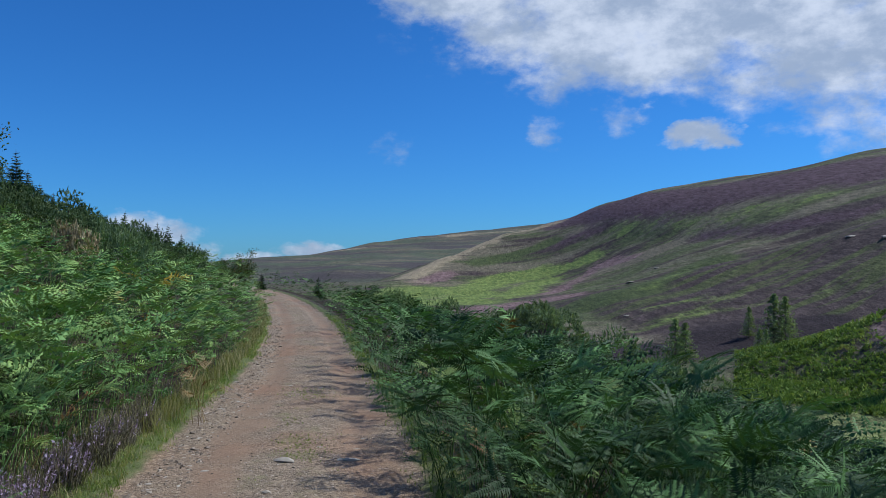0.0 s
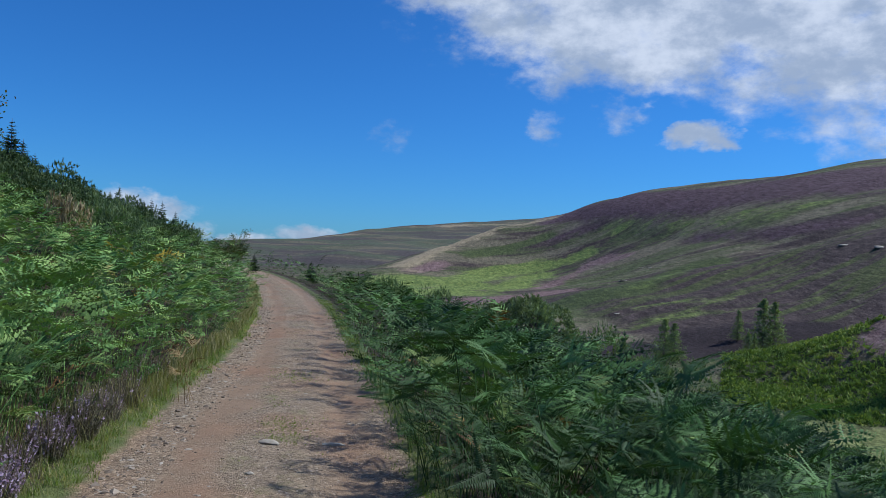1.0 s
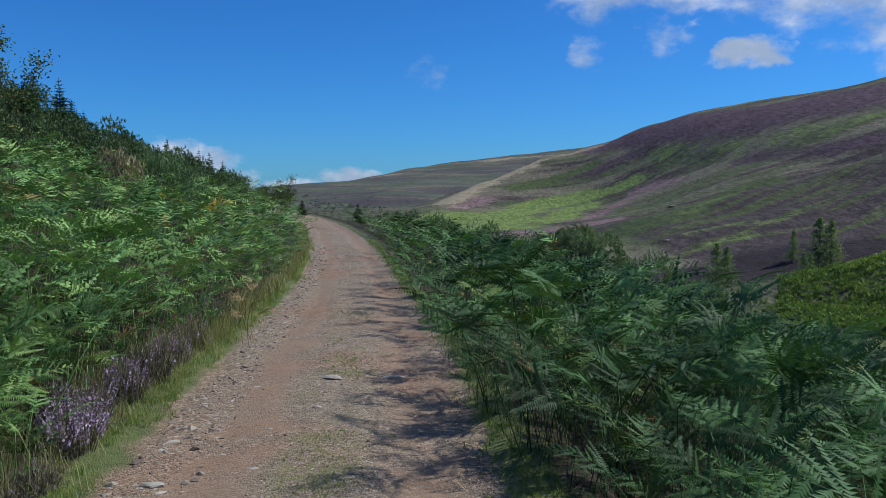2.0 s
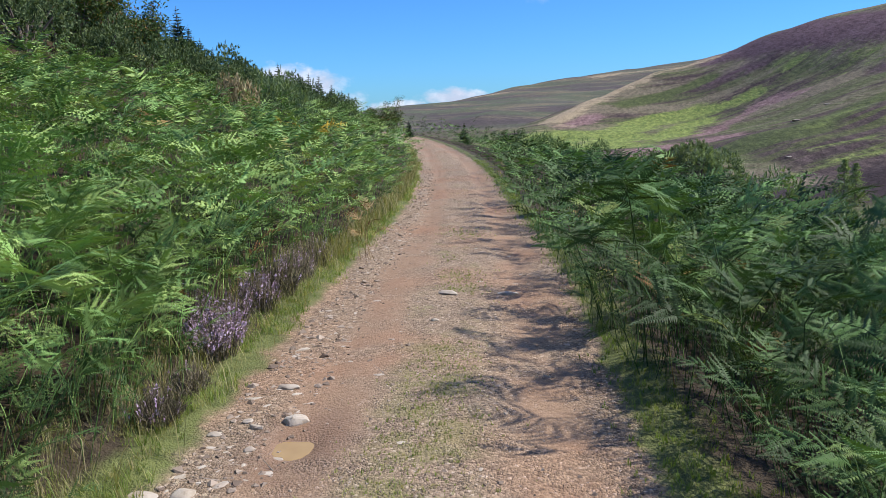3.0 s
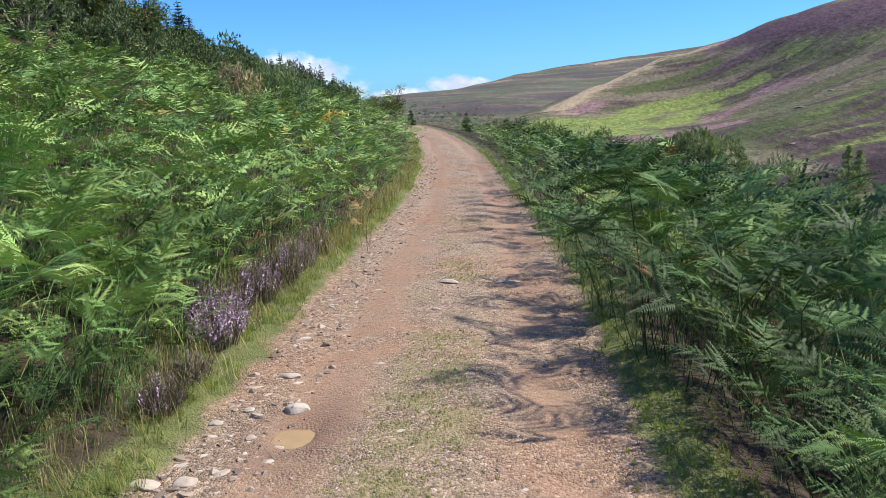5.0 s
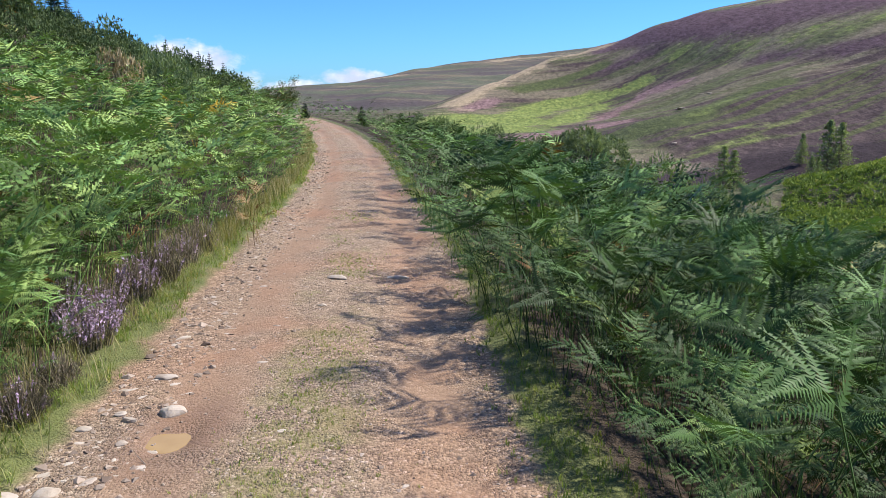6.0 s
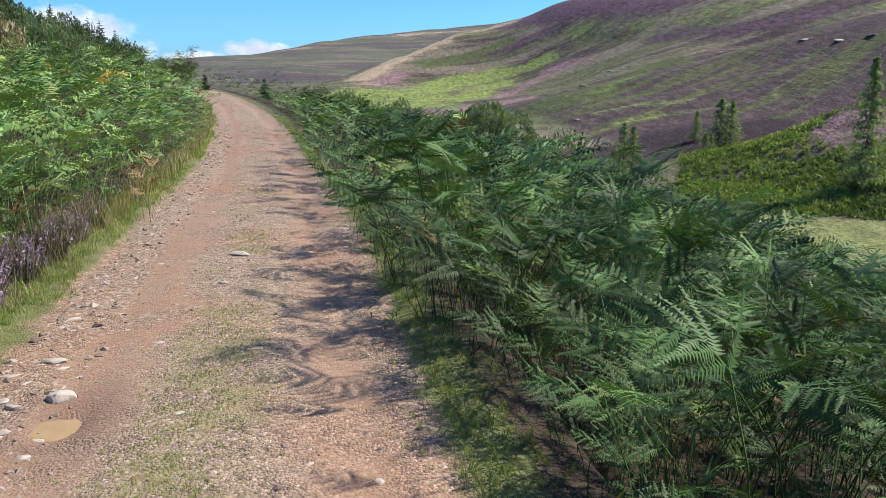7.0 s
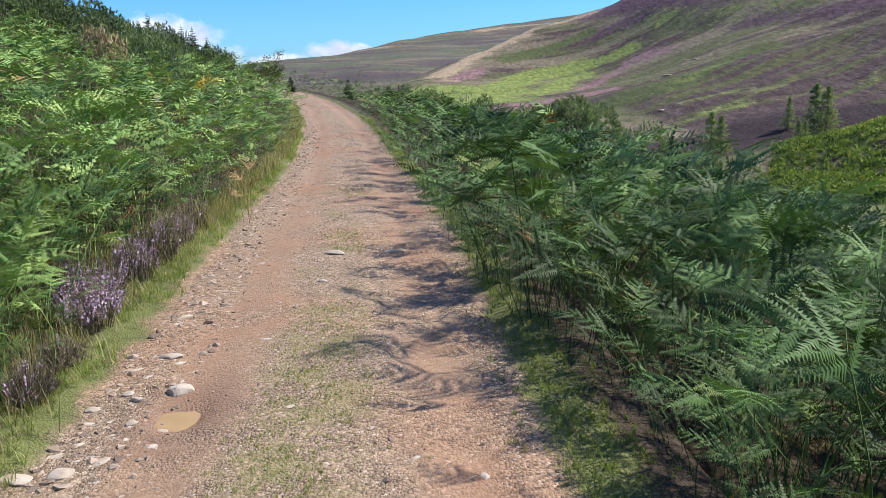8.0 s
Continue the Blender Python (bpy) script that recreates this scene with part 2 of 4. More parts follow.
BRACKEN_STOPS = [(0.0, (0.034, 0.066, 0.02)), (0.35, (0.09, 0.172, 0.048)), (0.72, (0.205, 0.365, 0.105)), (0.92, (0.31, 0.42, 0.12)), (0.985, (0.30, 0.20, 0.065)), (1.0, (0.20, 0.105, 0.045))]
M_BRACKEN = leaf("bracken", BRACKEN_STOPS)
M_FROND = leaf("bracken_frond", [(0.0, (0.03, 0.056, 0.017)), (0.5, (0.088, 0.15, 0.04)), (0.9, (0.165, 0.25, 0.068)), (1.0, (0.24, 0.29, 0.08))], own=True)
M_DEAD = leaf("dead_bracken", [(0.0, (0.13, 0.075, 0.035)), (0.6, (0.27, 0.18, 0.085)), (1.0, (0.38, 0.29, 0.15))], own=True, through_=0.2, gloss=0.8)
M_GORSE = leaf("gorse", [(0.0, (0.088, 0.132, 0.072)), (0.6, (0.16, 0.224, 0.112)), (1.0, (0.24, 0.304, 0.152))], through_=0.3, gloss=0.6)
M_BROOM = leaf("pale_gorse", [(0.0, (0.0979, 0.135, 0.0799)), (0.6, (0.184, 0.239, 0.135)), (1.0, (0.257, 0.306, 0.171))], through_=0.3, gloss=0.55)
M_THICKET = leaf("thicket", [(0.0, (0.054, 0.09, 0.0405)), (0.6, (0.117, 0.171, 0.0765)), (1.0, (0.198, 0.252, 0.117))], through_=0.2, gloss=0.6)
M_DRY = leaf("dry_gorse", [(0.0, (0.262, 0.204, 0.128)), (0.6, (0.43, 0.356, 0.222)), (1.0, (0.542, 0.469, 0.307))], through_=0.25, gloss=0.8)
M_SPRUCE = leaf("spruce_needles", [(0.0, (0.025, 0.05, 0.03)), (0.7, (0.045, 0.085, 0.05)), (1.0, (0.075, 0.12, 0.06))], through_=0.15, gloss=0.6)
M_LARCH = leaf("larch_needles", [(0.0, (0.147, 0.206, 0.0956)), (0.7, (0.235, 0.309, 0.14)), (1.0, (0.339, 0.412, 0.192))], through_=0.35, gloss=0.7)
M_ROWAN = leaf("rowan_leaves", [(0.0, (0.05, 0.085, 0.035)), (0.8, (0.10, 0.15, 0.055)), (1.0, (0.26, 0.13, 0.05))], through_=0.3)
M_GRASS = leaf("grass", [(0.0, (0.104, 0.16, 0.04)), (0.45, (0.192, 0.264, 0.072)), (0.75, (0.304, 0.328, 0.128)), (1.0, (0.44, 0.384, 0.216))], through_=0.45, gloss=0.6)
M_STRAW = leaf("dry_grass", [(0.0, (0.136, 0.162, 0.0425)), (0.5, (0.306, 0.281, 0.136)), (1.0, (0.425, 0.383, 0.23))], through_=0.3, gloss=0.7)
M_HEATHER = leaf("heather_stems", [(0.0, (0.081, 0.0765, 0.0495)), (0.6, (0.171, 0.149, 0.099)), (1.0, (0.27, 0.225, 0.171))], through_=0.1, gloss=0.8)
M_BLOOM = leaf("heather_flowers", [(0.0, (0.252, 0.162, 0.243)), (0.6, (0.423, 0.315, 0.441)), (1.0, (0.558, 0.468, 0.594))], through_=0.2, gloss=0.8)
M_YELLOW = leaf("yellow_bracken", [(0.0, (0.50, 0.30, 0.03)), (1.0, (0.62, 0.42, 0.06))], own=True, through_=0.3)
M_SCRUB = leaf("hill_scrub", [(0.0, (0.055, 0.09, 0.026)), (0.4, (0.17, 0.25, 0.06)), (0.8, (0.33, 0.39, 0.10)), (1.0, (0.36, 0.32, 0.14))], through_=0.2, gloss=0.8)


def bark_nodes(n):
    g = n.noise(n.vmath("MULTIPLY", place(n), (14, 14, 3)), 1.0, 5)
    return surface(n, n.mix(g, (0.07, 0.055, 0.045), (0.20, 0.17, 0.14)), 0.9, bump(n, g, 0.6, 0.01))


def rock_nodes(n):
    pos = n.vmath("ADD", place(n), n.join(n.math("MULTIPLY", n.add("ShaderNodeObjectInfo").outputs["Random"], 50.0), 0.0))
    big, fine = n.noise(pos, 9.0, 5), n.noise(pos, 70.0, 4)
    colour = n.mix(n.ramp(big, 0.3, 0.7), (0.328, 0.275, 0.197), (0.517, 0.467, 0.373))
    own = n.add("ShaderNodeObjectInfo").outputs["Random"]
    colour = n.mix(n.math("MULTIPLY", own, 0.45), colour, (0.328, 0.279, 0.23))
    return surface(n, colour, 0.85, bump(n, n.math("ADD", big, n.math("MULTIPLY", fine, 0.4)), 0.5, 0.01))


def gravel_nodes(n):
    t = n.add("ShaderNodeAttribute", attribute_name="tone").outputs["Fac"]
    colour = n.mix(t, (0.126, 0.0924, 0.0655), (0.353, 0.29, 0.218))
    return surface(n, colour, 0.9, bump(n, n.noise(place(n), 150.0, 2), 0.3, 0.004))


def track_nodes(n):
    pos = place(n)
    lane = n.split(n.add("ShaderNodeUVMap", uv_map="lane").outputs[0])
    wob = n.math("MULTIPLY", n.math("SUBTRACT", n.noise(pos, 0.9, 4), 0.5), 0.55)
    u = n.math("ADD", lane[0], wob)

    def band(at, wide):
        return n.ramp(n.math("ABSOLUTE", n.math("SUBTRACT", u, at)), wide * 1.4, wide * 0.4)

    chips = n.add("ShaderNodeTexVoronoi", {"Vector": pos, "Scale": 62.0, "Randomness": 1.0})
    small = n.add("ShaderNodeTexVoronoi", {"Vector": pos, "Scale": 150.0, "Randomness": 1.0})
    chip_tone = n.split(chips.outputs["Color"])
    small_tone = n.split(small.outputs["Color"])
    grit = n.mix(chip_tone[0], (0.085, 0.058, 0.0348), (0.4, 0.305, 0.197))
    grit = n.mix(n.math("MULTIPLY", small_tone[0], 0.5), grit, (0.31, 0.221, 0.135))
    grit = n.mix(n.ramp(chip_tone[1], 0.95, 0.98), grit, (0.47, 0.379, 0.278))
    lump = n.add("ShaderNodeTexVoronoi", {"Vector": pos, "Scale": 21.0, "Randomness": 1.0})
    lump_tone = n.split(lump.outputs["Color"])
    stone = n.math("MULTIPLY", n.math("MULTIPLY", n.ramp(lump_tone[0], 0.80, 0.86), n.ramp(u, -0.45, -0.75, 0.12, 1.0)), n.ramp(lump.outputs["Distance"], 0.52, 0.40))
    grit = n.mix(stone, grit, n.mix(lump_tone[1], (0.263, 0.194, 0.123), (0.47, 0.379, 0.255)))
    earth = n.mix(n.noise(pos, 2.5, 5), (0.188, 0.11, 0.0603), (0.31, 0.198, 0.116))
    earth = n.mix(n.math("MULTIPLY", small_tone[1], 0.22), earth, (0.338, 0.238, 0.148))
    bare = n.math("MAXIMUM", n.math("MULTIPLY", band(-0.5, 0.24), 0.72), n.math("MULTIPLY", band(0.72, 0.22), 0.65))
    bare = n.math("MULTIPLY", bare, n.ramp(n.noise(pos, 1.7, 5), 0.30, 0.55))
    colour = n.mix(bare, grit, earth)
    moss = n.math("MULTIPLY", band(0.04, 0.28), n.ramp(n.math("SUBTRACT", n.noise(pos, 2.3, 8, 0.72), n.ramp(lane[1], 3.5, 9.0, 0.0, 0.10)), 0.43, 0.55))
    colour = n.mix(n.math("MULTIPLY", moss, 0.62), colour, n.mix(small_tone[2], (0.141, 0.141, 0.0426), (0.254, 0.229, 0.0931)))
    red = n.ramp(n.noise(pos, 0.55, 4), 0.45, 0.62)
    colour = n.mix(n.math("MULTIPLY", red, 0.42), colour, n.mix(1.0, colour, (1.08, 0.80, 0.66), "MULTIPLY"))
    px, py, _ = n.split(pos)
    wet_at = n.math("SQRT", n.math("ADD", n.math("POWER", n.math("MULTIPLY", n.math("ADD", px, 1.42), 2.6), 2.0), n.math("POWER", n.math("MULTIPLY", n.math("SUBTRACT", py, 3.36), 1.9), 2.0)))
    wet = n.ramp(n.math("ADD", wet_at, n.math("MULTIPLY", n.noise(pos, 6.0, 4), 0.8)), 1.5, 0.95)
    colour = n.mix(n.math("MULTIPLY", wet, 0.38), colour, (0.179, 0.101, 0.0541))
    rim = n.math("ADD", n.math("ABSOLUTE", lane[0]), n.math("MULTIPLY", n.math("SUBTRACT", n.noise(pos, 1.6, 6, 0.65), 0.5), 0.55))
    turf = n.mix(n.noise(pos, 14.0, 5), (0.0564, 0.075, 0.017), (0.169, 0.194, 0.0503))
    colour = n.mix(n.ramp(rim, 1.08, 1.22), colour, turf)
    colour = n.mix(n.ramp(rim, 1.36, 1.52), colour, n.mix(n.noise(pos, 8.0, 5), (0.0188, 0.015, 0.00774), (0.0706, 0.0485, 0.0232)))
    height = n.math("ADD", n.math("MULTIPLY", n.math("SUBTRACT", 1.0, chips.outputs["Distance"]), 1.0), n.math("MULTIPLY", small.outputs["Distance"], -0.5))
    height = n.math("MULTIPLY", height, n.math("MULTIPLY", n.math("SUBTRACT", 1.0, n.math("MULTIPLY", bare, 0.85)), n.ramp(n.noise(pos, 5.0, 4), 0.3, 0.65, 0.35, 1.0)))
    return surface(n, colour, n.math("SUBTRACT", 0.92, n.math("MULTIPLY", wet, 0.35)), bump(n, height, 1.0, 0.013))


def ground_nodes(n):
    pos = place(n)

    def stored(name, spread=2.4, low=0.34, high=0.70):
        a = n.add("ShaderNodeAttribute", attribute_name=name).outputs["Fac"]
        return n.ramp(n.math("ADD", a, n.math("MULTIPLY", n.math("SUBTRACT", edge, 0.5), spread)), low, high)

    px, py, pz = n.split(pos)

    def swept(turn, along, across):
        """Coordinates drawn out along one direction of the plan."""
        c, k = math.cos(radians(turn)), math.sin(radians(turn))
        return n.join(n.math("MULTIPLY", n.math("ADD", n.math("MULTIPLY", px, c), n.math("MULTIPLY", py, k)), along),
                      n.math("MULTIPLY", n.math("SUBTRACT", n.math("MULTIPLY", py, c), n.math("MULTIPLY", px, k)), across), n.math("MULTIPLY", pz, 0.02))

    slope = swept(-18, 0.009, 0.04)
    streak = n.noise(slope, 1.0, 7, 0.62)
    edge = n.math("ADD", n.math("MULTIPLY", n.noise(n.vmath("MULTIPLY", pos, (0.5, 1.2, 1.0)), 0.03, 10, 0.74), 0.75), n.math("MULTIPLY", n.noise(pos, 0.22, 6, 0.7), 0.25))
    tuft = n.noise(n.vmath("MULTIPLY", pos, (1.0, 0.3, 1.0)), 0.42, 6, 0.75)
    speck = n.noise(pos, 1.3, 4, 0.7)
    # heather and olive grass, darkened to stand for cloud shadow on the moor
    heather = n.mix(n.ramp(tuft, 0.3, 0.7), (0.0426, 0.0303, 0.0279), (0.105, 0.0771, 0.0705))
    olive = n.mix(n.ramp(tuft, 0.3, 0.7), (0.0615, 0.0779, 0.0312), (0.135, 0.152, 0.0615))
    pale = n.mix(n.ramp(tuft, 0.3, 0.7), (0.131, 0.113, 0.0722), (0.23, 0.197, 0.131))
    open_ = n.mix(n.ramp(n.noise(slope, 0.8, 7, 0.66), 0.44, 0.58), olive, pale)
    open_ = n.mix(n.ramp(streak, 0.50, 0.60), open_, heather)
    moss = n.ramp(n.noise(swept(27, 0.010, 0.095), 1.0, 8, 0.68), 0.50, 0.585)
    dusky = n.mix(moss, heather, n.mix(n.ramp(tuft, 0.3, 0.7), (0.0533, 0.0656, 0.023), (0.119, 0.135, 0.0476)))
    cover = n.mix(stored("brown", 0.7), open_, dusky)
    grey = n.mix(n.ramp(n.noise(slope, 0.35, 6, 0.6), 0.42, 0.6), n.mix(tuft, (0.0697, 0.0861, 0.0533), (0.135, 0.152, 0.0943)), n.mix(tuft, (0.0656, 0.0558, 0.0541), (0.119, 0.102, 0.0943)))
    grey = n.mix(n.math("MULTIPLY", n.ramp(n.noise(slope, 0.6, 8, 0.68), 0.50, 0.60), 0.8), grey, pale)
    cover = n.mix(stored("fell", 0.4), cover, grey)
    cover = n.mix(stored("heath", 1.3), cover, n.mix(n.ramp(tuft, 0.3, 0.7), (0.0615, 0.0361, 0.0426), (0.143, 0.0918, 0.105)))
    cover = n.mix(stored("bloom"), cover, n.mix(n.ramp(tuft, 0.3, 0.7), (0.139, 0.0861, 0.082), (0.295, 0.197, 0.184)))
    cover = n.mix(stored("olive", 1.6), cover, n.mix(n.ramp(tuft, 0.3, 0.7), (0.0533, 0.0697, 0.0246), (0.107, 0.135, 0.0451)))
    # straw and bracken green brightened, as the sunlit part between cloud shadows
    cover = n.mix(stored("straw"), cover, n.mix(tuft, (0.271, 0.217, 0.127), (0.451, 0.369, 0.238)))
    cover = n.mix(stored("green"), cover, n.mix(n.ramp(tuft, 0.3, 0.7), (0.0902, 0.143, 0.0344), (0.271, 0.328, 0.0861)))
    cover = n.mix(stored("dark"), cover, n.mix(tuft, (0.023, 0.0164, 0.0197), (0.0451, 0.0328, 0.0328)))
    cover = n.mix(stored("meadow"), cover, n.mix(tuft, (0.123, 0.156, 0.0451), (0.246, 0.262, 0.0984)))
    litter = n.mix(n.noise(pos, 6.0, 6), (0.0205, 0.0164, 0.00984), (0.0697, 0.0533, 0.0287))
    cover = n.mix(stored("litter", 0.2), cover, litter)
    dot = n.math("MULTIPLY", n.ramp(speck, 0.36, 0.66, 0.6, 1.25), n.ramp(n.noise(n.vmath("MULTIPLY", pos, (1.0, 0.5, 1.0)), 0.3, 6, 0.8), 0.34, 0.66, 0.75, 1.22))
    cover = n.mix(1.0, cover, n.join(dot, dot, dot), "MULTIPLY")
    return surface(n, cover, 0.95, bump(n, n.math("ADD", n.math("MULTIPLY", tuft, 1.0), n.math("MULTIPLY", speck, 0.35)), 0.8, 0.9), Specular_IOR_Level=0.15)


def water_nodes(n):
    return surface(n, n.mix(n.noise(place(n), 9.0, 4), (0.30, 0.195, 0.065), (0.42, 0.29, 0.11)), 0.06, bump(n, n.noise(place(n), 30.0, 2), 0.04, 0.003), Specular_IOR_Level=0.6)


M_BARK = material("bark", bark_nodes)
M_ROCK, M_GRAVEL = material("rock", rock_nodes), material("gravel", gravel_nodes)
M_TRACK, M_GROUND, M_WATER = material("track", track_nodes), material("ground", ground_nodes), material("water", water_nodes)


# ---- ground: one sheet to the horizon ----
def spread_line(step, growth, reach):
    out = [0.0]
    while out[-1] < reach:
        out.append(out[-1] + step + growth * out[-1])
    return np.array(out)


def grid_faces(nx, ny):
    i = np.arange(nx * ny).reshape(ny, nx)
    return np.stack([i[:-1, :-1], i[:-1, 1:], i[1:, 1:], i[1:, :-1]], -1).reshape(-1, 4)


def spot(x, y, az, r, across, along, turn=0.0):
    """1 in the middle of an oval patch of the plan, 0 outside."""
    cx, cy = r * math.sin(radians(az)), r * math.cos(radians(az))
    c, s = math.cos(radians(turn)), math.sin(radians(turn))
    dx, dy = (x - cx) * c + (y - cy) * s, -(x - cx) * s + (y - cy) * c
    return np.clip(1.15 - np.hypot(dx / across, dy / along) * 0.65, 0, 1)


def strips(x, y, lines):
    """1 along strips of the plan (from x, y to x, y, half width), 0 outside."""
    out = np.zeros(np.shape(x))
    for ax, ay, bx, by, wide in lines:
        dx, dy = bx - ax, by - ay
        k = np.clip(((x - ax) * dx + (y - ay) * dy) / (dx * dx + dy * dy), 0, 1)
        out = np.maximum(out, np.clip(1.25 - np.hypot(x - ax - k * dx, y - ay - k * dy) / wide * 0.75, 0, 1))
    return out


def build_ground():
    side, ahead, behind = spread_line(0.4, 0.027, 3200), spread_line(0.4, 0.027, 3400), spread_line(0.5, 0.06, 900)
    xs = np.concatenate([-side[:0:-1], side])
    ys = np.concatenate([-behind[:0:-1], ahead])
    x, y = np.meshgrid(xs, ys)
    x, y = x.ravel(), y.ravel()
    z = land(x, y) - 0.14 * np.clip((1.75 * squeeze(y) - np.abs(x - centre(y))) / 0.3, 0, 1) * (y < 78) * (y > -14)
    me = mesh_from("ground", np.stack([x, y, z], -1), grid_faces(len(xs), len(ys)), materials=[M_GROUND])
    u, r = x - centre(y), np.hypot(x, y)
    fields = {
        "litter": ((u < 48) & (r < 100) & (z > FLOOR + 1.0)).astype(float),
        "meadow": np.maximum(spot(x, y, 28, 121, 13, 6, 10), spot(x, y, 30, 104, 24, 17)) * 0.85,
        "green": green_field(x, y),
        "straw": straw_field(x, y),
        "brown": brown_field(x, y, z),
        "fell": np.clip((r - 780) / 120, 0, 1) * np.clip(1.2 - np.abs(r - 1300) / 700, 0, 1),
        "bloom": bloom_field(x, y),
        "heath": np.maximum(strips(x, y, HEATH_CAP), strips(x, y, HEATH_PATCHES) * 0.6),
        "olive": strips(x, y, OLIVE_STRIPS),
        # dark stream-bank heather; the oval paints shade at the tall larch's foot
        "dark": np.maximum(strips(x, y, [(40, 186, 83, 200, 17), (83, 200, 100, 204, 9)]), spot(x, y, 32.6, 127, 14, 6) * 0.95),
    }
    for key, values in fields.items():
        me.attributes.new(key, "FLOAT", "POINT").data.foreach_set("value", np.asarray(values, np.float32))
    return thing("ground", "moorland hills of heather, bracken and grass round a valley", "ground", data=me, kind="structure")


GREEN_STRIPS = [(-26, 435, 4, 406, 30), (-38, 478, -12, 500, 26), (4, 406, 26, 530, 20), (26, 530, 48, 560, 20), (48, 560, 74, 562, 20), (74, 562, 105, 550, 14), (38, 446, 68, 523, 16)]
THIN_GREEN = [(79, 295, 137, 359, 6), (69, 255, 109, 261, 5), (109, 261, 149, 257, 5), (136, 584, 164, 475, 16), (164, 475, 217, 410, 13), (130, 508, 161, 469, 15), (178, 429, 204, 400, 9),
              (48, 223, 104, 255, 5), (75, 236, 118, 232, 4), (120, 320, 160, 300, 5), (202, 354, 222, 347, 7)]
# pale straw along the spur's crest, the sunlit edge painted into it
LIT_CREST_STRAW = [(-27, 579, -17, 603, 12), (-17, 603, -1, 640, 15), (-1, 640, 13, 673, 17), (13, 673, 34, 697, 19), (34, 697, 62, 715, 19), (62, 715, 106, 713, 15)]
STRAW_LINES = [(5, 433, 26, 549, 8), (26, 549, 58, 581, 9), (58, 581, 110, 562, 8), (-36, 532, -10, 560, 9)]
BLOOM_STRIPS = [(3, 298, 25, 352, 14), (25, 352, 60, 377, 16), (60, 440, 105, 515, 10), (105, 515, 118, 490, 13), (-20, 548, 2, 585, 12)]
HEATH_CAP = [(108, 712, 146, 645, 24), (146, 645, 173, 585, 30), (173, 585, 195, 530, 32), (195, 530, 252, 465, 36), (252, 465, 330, 410, 50)]
HEATH_PATCHES = [(152, 462, 177, 389, 12), (177, 389, 206, 363, 11), (150, 540, 170, 505, 14), (95, 630, 120, 610, 22)]
OLIVE_STRIPS = [(22, 262, 47, 294, 14), (47, 294, 69, 299, 15), (69, 299, 126, 368, 18), (30, 620, 90, 640, 14)]

def green_field(x, y):
    return np.maximum.reduce([strips(x, y, GREEN_STRIPS) * 0.9, strips(x, y, THIN_GREEN) * 0.44, spot(x, y, -2.6, 480, 22, 60), spot(x, y, 29, 146, 26, 15, -12) * 0.45, spot(x, y, -8, 1150, 120, 60) * 0.3])


def brown_field(x, y, z):
    """Where the nearer shoulder of the moor, and the far fell, are the uppermost ground."""
    shoulder, _ = ridge(x, y, SHOULDER_LINE, FLOOR - 3, power=0.85)
    moor, _ = ridge(x, y, MOOR_LINE, FLOOR - 3, back=95)
    return np.clip(0.5 + (shoulder - moor) / 3, 0, 1)


def straw_field(x, y):
    return np.maximum.reduce([strips(x, y, LIT_CREST_STRAW) * 0.78, strips(x, y, STRAW_LINES) * 0.55, spot(x, y, 2, 1600, 160, 40) * 0.6, spot(x, y, -7, 1500, 60, 40) * 0.7])


def bloom_field(x, y):
    return np.maximum.reduce([strips(x, y, BLOOM_STRIPS) * 0.78, spot(x, y, 32, 152, 9, 8)])


ground = build_ground()


# ---- track ----
RUTS = [(-0.62, 0.2, 0.018), (0.72, 0.22, 0.022)]


def track_height(u, y):
    z = 0.02 - 0.03 * (u / TRACK_HALF) ** 2 + rough(u + 40, y, 0.8, 4, 51) * 0.018 + rough(u, y, 0.12, 2, 52) * 0.006
    for at, wide, deep in RUTS:
        z = z - deep * np.exp(-((u - at - 0.06 * np.sin(y * 0.7)) / wide) ** 2)
    x = u + centre(y)
    z = z - 0.035 * np.exp(-(((x + 1.42 + 0.05 * rough(x, y, 0.16, 3, 57)) / 0.14) ** 2 + ((y - 3.36 + 0.06 * rough(x, y, 0.13, 3, 58)) / 0.15) ** 2) ** 2)
    return z


def build_track():
    us = np.linspace(-1.95, 1.95, 84)
    ys = np.concatenate([-spread_line(0.1, 0.05, 14)[:0:-1], spread_line(0.035, 0.012, 78)])
    u, y = np.meshgrid(us, ys)
    u, y = u.ravel(), y.ravel()
    x = u * squeeze(y) + centre(y)
    edge = np.clip((np.abs(u) - TRACK_HALF - 0.02 - 0.12 * rough(x, y, 0.8, 4, 53)) / 0.2, 0, 1)
    bank = land(x, y) + 0.02 + 0.03 * rough(x, y, 0.5, 3, 54) - 0.2 * np.clip((np.abs(u) - 1.7) / 0.25, 0, 1)
    z = track_height(u, y) * (1 - edge) + bank * edge
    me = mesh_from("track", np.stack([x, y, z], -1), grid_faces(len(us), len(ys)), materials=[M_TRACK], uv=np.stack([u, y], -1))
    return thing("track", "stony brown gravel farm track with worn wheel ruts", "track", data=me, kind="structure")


track = build_track()


